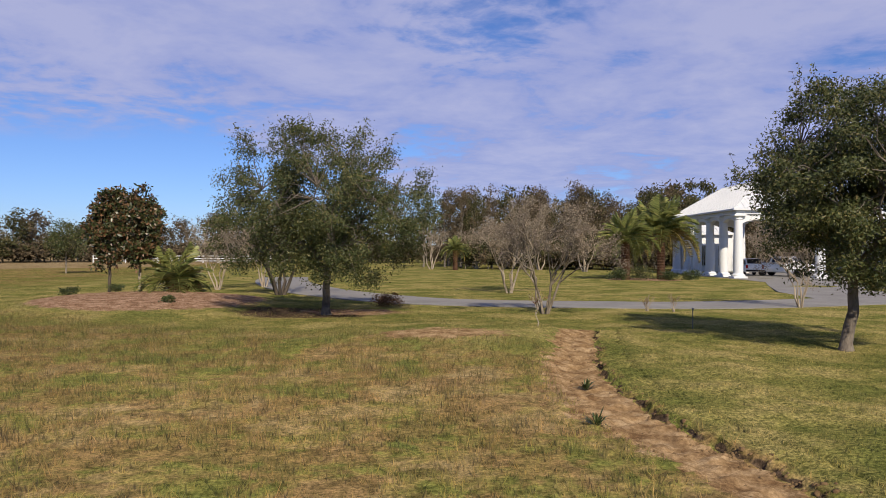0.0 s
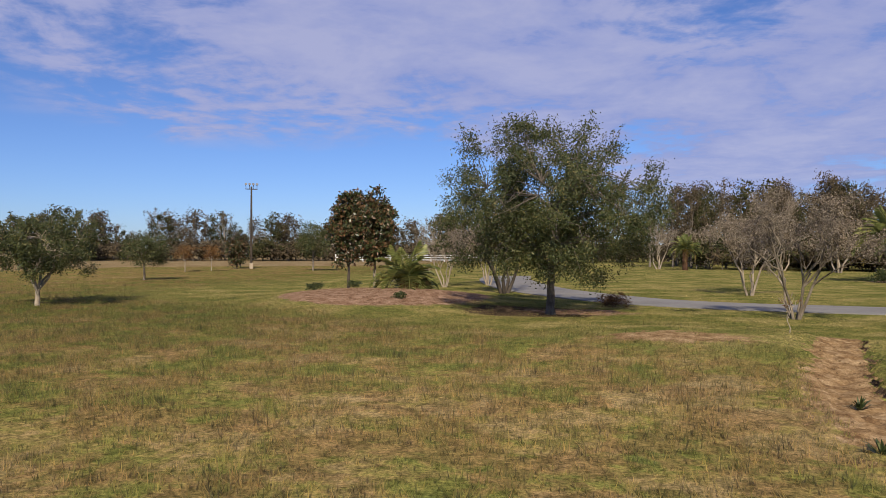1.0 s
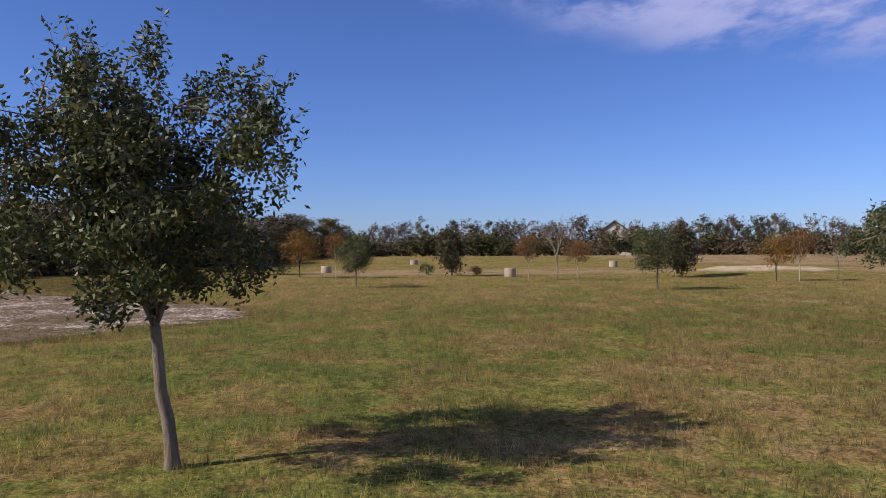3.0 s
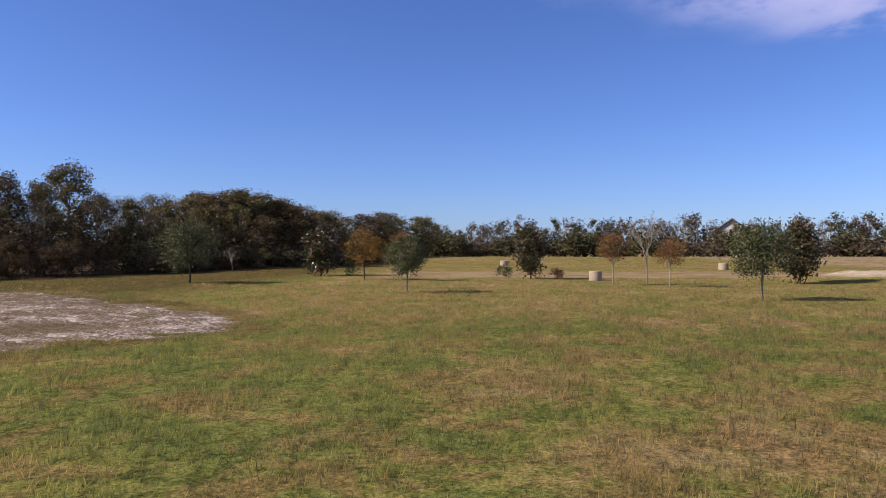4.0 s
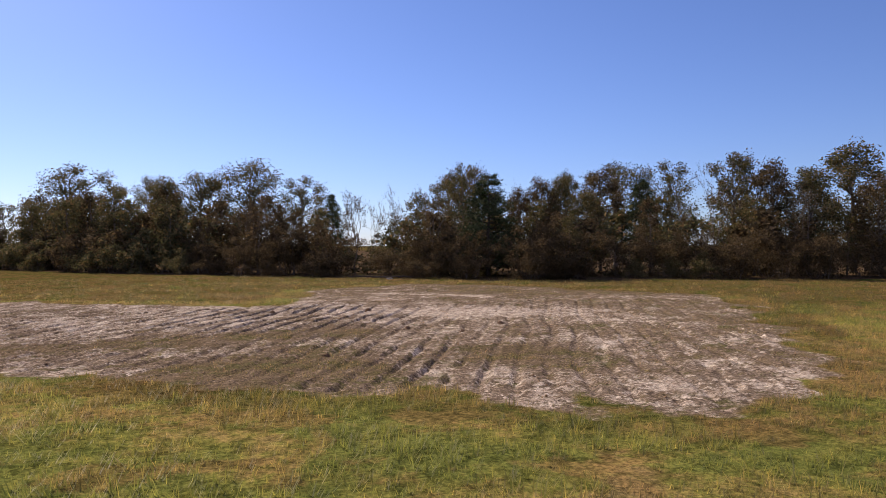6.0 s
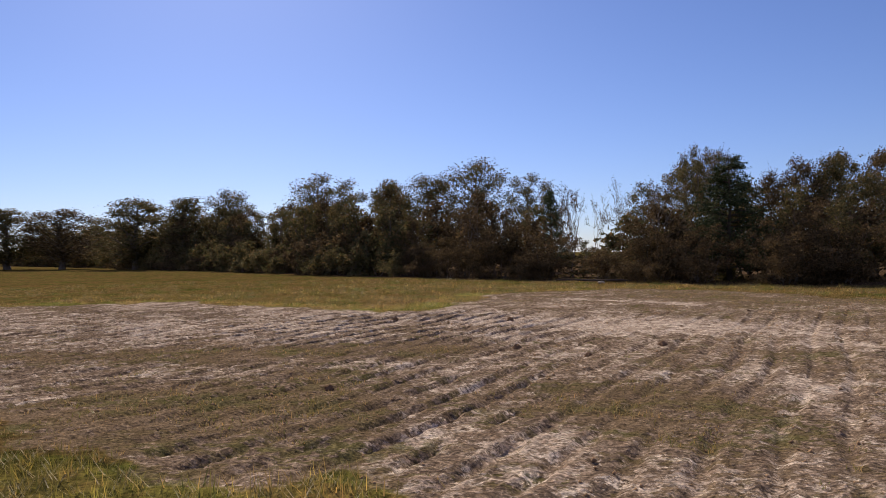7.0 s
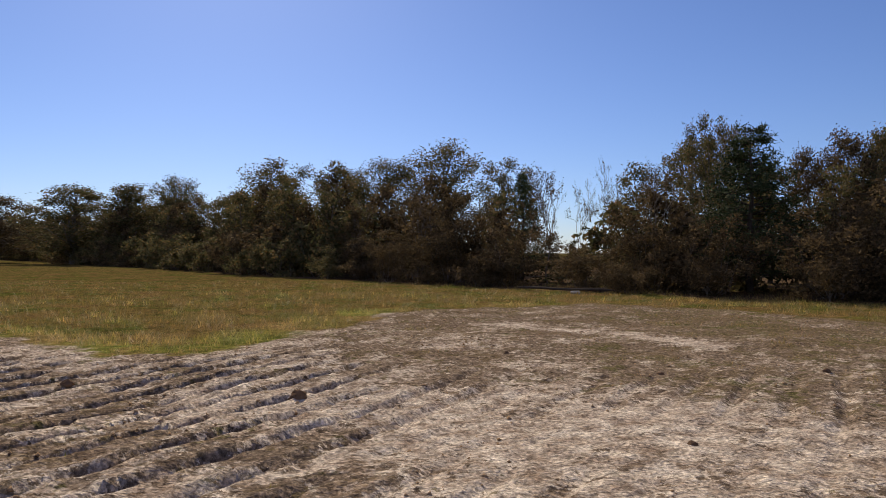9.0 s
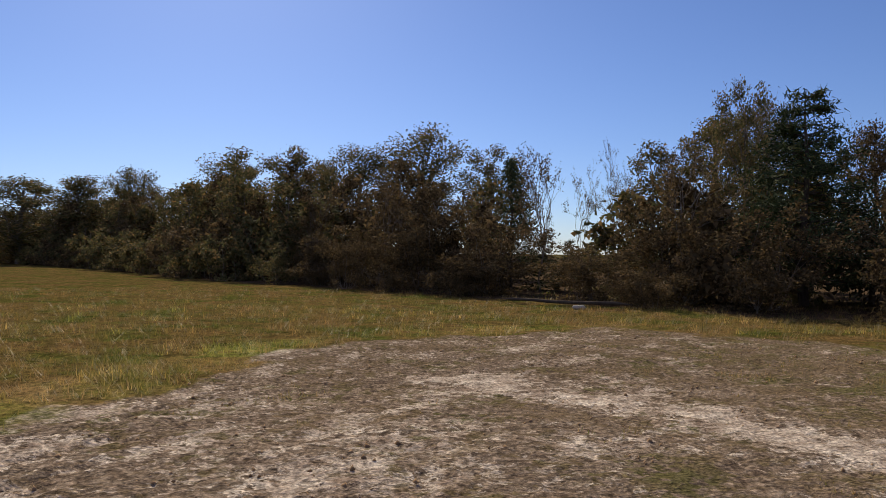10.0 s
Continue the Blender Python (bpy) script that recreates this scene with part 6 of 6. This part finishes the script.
def car(name, x, y, turn, paint, pickup, label):
    """A vehicle that faces +x in its own axes."""
    ob = thing(name, x, y, 0.024, label, "car", turn=turn)
    L, half = (5.7, 1.0) if pickup else (4.7, 0.93)
    hood, belt, top = (1.22, 1.28, 1.93) if pickup else (1.02, 1.08, 1.70)
    f, b = L / 2, -L / 2
    if pickup:
        body = [(b, 0.92, 0.55, 1.18), (b + 0.1, 1.0, 0.42, 1.28), (b + 1.75, 1.0, 0.38, 1.28), (f - 1.75, 1.0, 0.36, 1.28), (f - 1.2, 1.0, 0.36, 1.24), (f - 0.15, 0.95, 0.40, 1.16), (f, 0.84, 0.48, 1.02)]
        cab = [(b + 1.85, 0.92, 1.24, 1.30), (b + 2.0, 0.80, 1.24, top - 0.03), (b + 3.3, 0.80, 1.24, top), (b + 3.7, 0.80, 1.24, top - 0.03), (f - 1.25, 0.92, 1.24, 1.29)]
        sides = (b + 2.08, b + 3.72)
    else:
        body = [(b, 0.82, 0.50, 1.00), (b + 0.12, 0.93, 0.36, 1.08), (b + 1.5, 0.93, 0.32, 1.08), (f - 1.4, 0.93, 0.32, 1.06), (f - 0.25, 0.88, 0.36, 0.92), (f, 0.74, 0.46, 0.80)]
        cab = [(b + 0.08, 0.84, 1.02, 1.10), (b + 0.55, 0.72, 1.02, top - 0.08), (b + 1.3, 0.72, 1.02, top), (b + 2.5, 0.72, 1.02, top - 0.04), (f - 1.35, 0.86, 1.02, 1.08)]
        sides = (b + 0.7, b + 2.9)
    bm = loft(bmesh.new(), [shell(*s) for s in body])
    shell_ob = part("body", bm, paint, ob, "", True)
    bm = loft(bmesh.new(), [shell(*s) for s in cab])
    part("cab", bm, paint, ob, "", True)
    hw = 0.86 if pickup else 0.79
    for s in (-1, 1):
        for u0, u1 in ((sides[0] + 0.05, (sides[0] + sides[1]) / 2 - 0.06), ((sides[0] + sides[1]) / 2 + 0.04, sides[1] + 0.1)):
            bm = bmesh.new()
            v = [bm.verts.new((px, s * (hw + 0.075 - 0.10 * k), pz)) for px, k, pz in ((u0, 0, belt + 0.06), (u1 + 0.16, 0, belt + 0.06), (u1, 0.8, top - 0.17), (u0 + 0.05, 0.8, top - 0.17))]
            bm.faces.new(v)
            made = bmesh.ops.extrude_face_region(bm, geom=bm.faces[:])
            bmesh.ops.translate(bm, verts=[g for g in made["geom"] if isinstance(g, bmesh.types.BMVert)], vec=(0, s * 0.012, 0))
            part("window", bm, DARK_GLASS, ob)
    for u, lean, z0, z1, wd in ((cab[-1][0] - (0.28 if pickup else 0.62), 48, belt, top, hw * 0.86), (cab[0][0] + (0.03 if pickup else 0.18), -20, belt, top, hw * 0.84)):
        bm = bmesh.new()
        box(bm, -0.015, -wd, -(z1 - z0) * 0.42, 0.015, wd, (z1 - z0) * 0.42, 0.01)
        bmesh.ops.transform(bm, matrix=pose(u, 0, (z0 + z1) / 2 + 0.02, 0, -lean, 0), verts=bm.verts)
        part("windscreen" if lean > 0 else "rear_window", bm, DARK_GLASS, ob)
    for u in (f - (1.0 if pickup else 0.9), b + (1.15 if pickup else 0.95)):
        for s in (-1, 1):
            wheel(ob, u, s * (half - 0.12), 0.40 if pickup else 0.35, 0.26)
    for s in (-1, 1):
        bm = bmesh.new()
        box(bm, f - 0.14, s * half * 0.68 - 0.17, 0.78 if pickup else 0.62, f - 0.02, s * half * 0.68 + 0.17, 1.0 if pickup else 0.76, 0.03)
        part("headlight", bm, HEAD, ob)
        bm = bmesh.new()
        box(bm, b - 0.015, s * half * 0.80 - 0.10, 0.72, b + 0.09, s * half * 0.80 + 0.10, 1.06, 0.02)
        part("tail_light", bm, TAIL, ob, "red tail light")
    for u in (f - 0.05, b + 0.03):
        bm = bmesh.new()
        box(bm, u - 0.08, -half * 0.9, 0.42, u + 0.08, half * 0.9, 0.60, 0.04)
        part("bumper", bm, CHROME if pickup else RUBBER, ob)
    bm = bmesh.new()
    box(bm, f - 0.06, -half * 0.48, 0.70, f + 0.01, half * 0.48, 1.0 if pickup else 0.80, 0.03)
    part("grille", bm, RUBBER, ob)


car("suv", 31.0, 73.2, 80, CAR_WHITE, False, "white family car parked under the portico")
car("pickup_truck", 33.2, 70.4, -52, CAR_WHITE, True, "white pickup truck parked on the forecourt")
car("sedan", 40.5, 66.5, 200, CAR_DARK, False, "dark car parked on the forecourt")


# ---------------------------------------------------------------- pole, fence, rings
def build_pole(x, y):
    ob = thing("light_pole", x, y, z_at(x, y), "tall dark timber pole with a crossarm of floodlights", "light pole", turn=35)
    bm = lathe(bmesh.new(), [(0.15, -0.2), (0.14, 3.0), (0.11, 7.0), (0.09, 9.6)], 12)
    part("pole", bm, POLE, ob)
    bm = bmesh.new()
    box(bm, -0.68, -0.05, 9.25, 0.68, 0.05, 9.35, 0.01)
    part("crossarm", bm, POLE, ob)
    for u in (-0.63, -0.21, 0.21, 0.63):
        bm = lathe(bmesh.new(), [(0.03, 0.0), (0.03, 0.42)], 8, (u, 0, 9.34))
        bracket = part("bracket", bm, STEEL, ob)
        bm = lathe(bmesh.new(), [(0.06, -0.12), (0.08, 0.0), (0.15, 0.12), (0.155, 0.15)], 14)
        bmesh.ops.transform(bm, matrix=pose(u, -0.08, 9.80, 62, 0, 0), verts=bm.verts)
        part("lamp", bm, STEEL, bracket, "grey floodlight head")
    bm = bmesh.new()
    box(bm, -0.2, -0.52, -0.05, 0.2, -0.2, 0.62, 0.02)
    part("meter_box", bm, CAST, ob)


build_pole(-47.0, 74.7)


def build_fence(x0, y0, x1, y1):
    size = math.hypot(x1 - x0, y1 - y0)
    ob = thing("fence", x0, y0, 0, "white three-rail paddock fence at the far side of the pasture", "fence", turn=math.degrees(math.atan2(y1 - y0, x1 - x0)))
    post, rail = None, None
    n = int(size / 2.45)
    for i in range(n + 1):
        u = size * i / n
        if not post:
            post = bake(box(bmesh.new(), -0.07, -0.07, -0.2, 0.07, 0.07, 1.45, 0.01), "post")
            post.materials.append(WHITE)
            rail = bake(box(bmesh.new(), 0.07, -0.03, -0.07, size / n - 0.07, 0.03, 0.07, 0.006), "rail")
            rail.materials.append(WHITE)
        p = new("post", post)
        p.parent, p.location = ob, (u, 0, 0)
        if i < n:
            for z in (0.38, 0.82, 1.26):
                p = new("rail", rail)
                p.parent, p.location = ob, (u, 0, z)


build_fence(-60, 124, -31, 134)


def ring(x, y, radius, tall, label):
    ob = thing("drain_ring", x, y, z_at(x, y), label, "concrete ring", "concrete rings")
    bm = lathe(bmesh.new(), [(radius * 0.97, -0.05), (radius, 0.03), (radius, tall - 0.06), (radius * 0.97, tall), (radius * 0.82, tall), (radius * 0.80, tall - 0.3), (radius * 0.4, tall - 0.32)], 28)
    part("wall", bm, CAST, ob, "", True)


ring(-60.0, 18.0, 0.43, 0.66, "tan weathered concrete drain ring in the dry grass")
ring(-82.3, 33.6, 0.46, 0.68, "tan weathered concrete drain ring on the far bank")
ring(-98.0, 12.9, 0.5, 0.62, "tan weathered concrete drain ring on the far bank")
ring(-70.5, 3.6, 0.46, 0.62, "tan weathered concrete drain ring in the dry grass")


def far_house(x, y, turn):
    ob = thing("far_house", x, y, 0, "cream gabled house half hidden among distant trees", "house", turn=turn)
    bm = bmesh.new()
    v = [bm.verts.new(p) for p in ((-4, -5, -0.2), (4, -5, -0.2), (4, -5, 4.6), (0, -5, 7.4), (-4, -5, 4.6))]
    f = bm.faces.new(v)
    made = bmesh.ops.extrude_face_region(bm, geom=[f])
    bmesh.ops.translate(bm, verts=[g for g in made["geom"] if isinstance(g, bmesh.types.BMVert)], vec=(0, 10, 0))
    bmesh.ops.recalc_face_normals(bm, faces=bm.faces)
    part("wall", bm, SIDING, ob)
    for s in (-1, 1):
        bm = bmesh.new()
        box(bm, -2.75, -5.4, -0.09, 2.75, 5.4, 0.09, 0.02)
        bmesh.ops.transform(bm, matrix=pose(s * 2.15, 0, 6.12, 0, s * 35, 0), verts=bm.verts)
        part("roof", bm, SHINGLE, ob)
    for u, z in ((-1.8, 1.0), (1.8, 1.0), (0, 4.3)):
        window(ob, u, -5.0, z, 0.9, 1.4, "y")


far_house(-157, 59.5, 70)


# ---------------------------------------------------------------- small things on the ground
def clod(x, y, size, seed):
    r = random.Random(seed)
    bm = bmesh.new()
    bmesh.ops.create_icosphere(bm, subdivisions=3, radius=1.0)
    for v in bm.verts:
        n = noise.noise(v.co * 1.6 + Vector((seed, 0, 0))) * 0.4 + noise.noise(v.co * 4.5 + Vector((0, seed, 0))) * 0.18
        v.co *= 1 + n
        v.co = Vector((v.co.x * size * (1.1 - 0.35 * v.co.z), v.co.y * size * (0.95 - 0.3 * v.co.z), v.co.z * size * 0.75))
    ob = thing("soil_clod", x, y, z_at(x, y) + size * 0.2, "brown turned clod of soil and roots on the tilled plot", "clod", "soil clods", turn=r.uniform(0, 360))
    part("lump", bm, CLOD, ob)


for i_, (x_, y_, s_) in enumerate(((-30.7, -12.05, 0.24), (-28.3, -11.3, 0.20), (-30.0, -6.75, 0.2), (-31.0, -5.6, 0.17), (-27.0, -3.4, 0.16), (-32.6, -6.6, 0.2), (-34.3, -10.0, 0.10),
                                     (-35.3, -13.5, 0.12), (-27.8, -13.0, 0.16), (-33.5, -15.4, 0.10), (-24.6, -10.6, 0.16), (-37.6, -13.5, 0.13))):
    clod(x_, y_, s_ * 0.42, i_ + 3)


def build_crumbs():
    """Loose crumbs of soil over the tilled plot and the cut strip."""
    r = np.random.RandomState(9)
    x, y = r.uniform(-46, -14, 60000), r.uniform(-28, 5, 60000)
    d = plot_depth(x, y)
    patch = wave(x, y, 61, 3.0) + 0.6 * wave(x, y, 62, 0.9)
    keep = (d > 0.1) & (patch > 0.05)
    x, y = x[keep][:8000], y[keep][:8000]
    x2, y2 = r.uniform(1.5, 4.6, 9000), r.uniform(3, 21, 9000)
    s2 = trench_side(x2, y2)
    keep = (s2 > -1.5) & (s2 < 0.02)
    x, y = np.concatenate([x, x2[keep][:700]]), np.concatenate([y, y2[keep][:700]])
    z = height(x, y)
    s = (0.008 + 0.024 * r.uniform(0, 1, len(x)) ** 4.0) * np.where(x > 0, 0.6, 1.0)
    base = np.array([[1, 0, 0], [-0.5, 0.87, 0], [-0.5, -0.87, 0], [0.1, 0.05, 0.9], [0, 0, -0.5]])
    faces = np.array([[0, 1, 3], [1, 2, 3], [2, 0, 3], [1, 0, 4], [2, 1, 4], [0, 2, 4]])
    a = r.uniform(0, 2 * np.pi, len(x))
    V = base[None] * s[:, None, None] * r.uniform(0.6, 1.4, (len(x), 5, 1))
    c, q = np.cos(a)[:, None], np.sin(a)[:, None]
    V = np.stack([V[..., 0] * c - V[..., 1] * q, V[..., 0] * q + V[..., 1] * c, V[..., 2]], -1) + np.stack([x, y, z], -1)[:, None]
    F = faces[None] + 5 * np.arange(len(x))[:, None, None]
    me = arrays_mesh("soil_crumbs", V.reshape(-1, 3), F.reshape(-1, 3), 3)
    me.materials.append(CRUMB)
    tagged(new("soil_crumbs", me), "loose brown crumbs of dry soil", "soil", kind="stuff")


build_crumbs()


def build_sods():
    """Dark torn lumps of turf and soil along the cut edge of the lawn and scattered in the strip."""
    r = np.random.RandomState(19)
    n = 800
    y = r.uniform(2, 20.5, n)
    off = np.where(r.uniform(0, 1, n) < 0.7, r.normal(-0.10, 0.09, n), r.uniform(-1.3, 0.0, n))
    x = off - trench_side(np.zeros(n), y)
    s = 0.010 + 0.030 * r.uniform(0, 1, n) ** 2.5
    a = np.arange(6) * np.pi / 3
    base = np.concatenate([np.stack([np.cos(a), np.sin(a), a * 0 - 0.5], -1), np.stack([0.75 * np.cos(a + 0.3), 0.75 * np.sin(a + 0.3), a * 0 + 0.45], -1), [[0, 0, 0.75]]])
    k = np.arange(6)
    j = (k + 1) % 6
    faces = np.concatenate([np.stack([k, j, k + 6], -1), np.stack([j, j + 6, k + 6], -1), np.stack([k + 6, j + 6, k * 0 + 12], -1)])
    V = base[None] * s[:, None, None] * r.uniform(0.6, 1.4, (n, 13, 3))
    V = V + np.stack([x, y, height(x, y)], -1)[:, None]
    F = faces[None] + 13 * np.arange(n)[:, None, None]
    me = arrays_mesh("sods", V.reshape(-1, 3), F.reshape(-1, 3), 3)
    me.materials.append(SOD)
    tagged(new("sods", me), "dark torn lumps of turf along the lawn's cut edge", "soil", kind="stuff")


build_sods()


def log(name, x0, y0, x1, y1, radius, material, label, lift=0.0):
    r = np.random.RandomState(int(radius * 1000))
    wood = Wood()
    a, b = np.array([x0, y0, z_at(x0, y0) + radius * 0.8 + lift]), np.array([x1, y1, z_at(x1, y1) + radius * 0.8 + lift])
    wood.tube(bent(r, a, b, 8, 0.006), radius * np.concatenate([[0.02], np.linspace(1.0, 0.8, 6), [0.02]]), 10)
    me = wood.mesh(name)
    me.materials.append(material)
    return tagged(new(name, me), label, "log")


log("fallen_log", -38.75, -31.6, -38.35, -31.7, 0.08, LOG, "short pale weathered log lying at the wood's edge")
log("fallen_pole", -40.1, -31.2, -36.6, -34.4, 0.06, POLE, "long dark pole lying at the foot of the wood", 0.1)

for x_, y_ in ((7.4, 21.4),):
    ob_ = thing("stake", x_, y_, z_at(x_, y_), "thin dark stake standing in the lawn", "stake")
    part("rod", lathe(bmesh.new(), [(0.012, -0.1), (0.012, 0.55), (0.03, 0.56), (0.03, 0.62), (0.01, 0.63)], 8), STEEL, ob_)
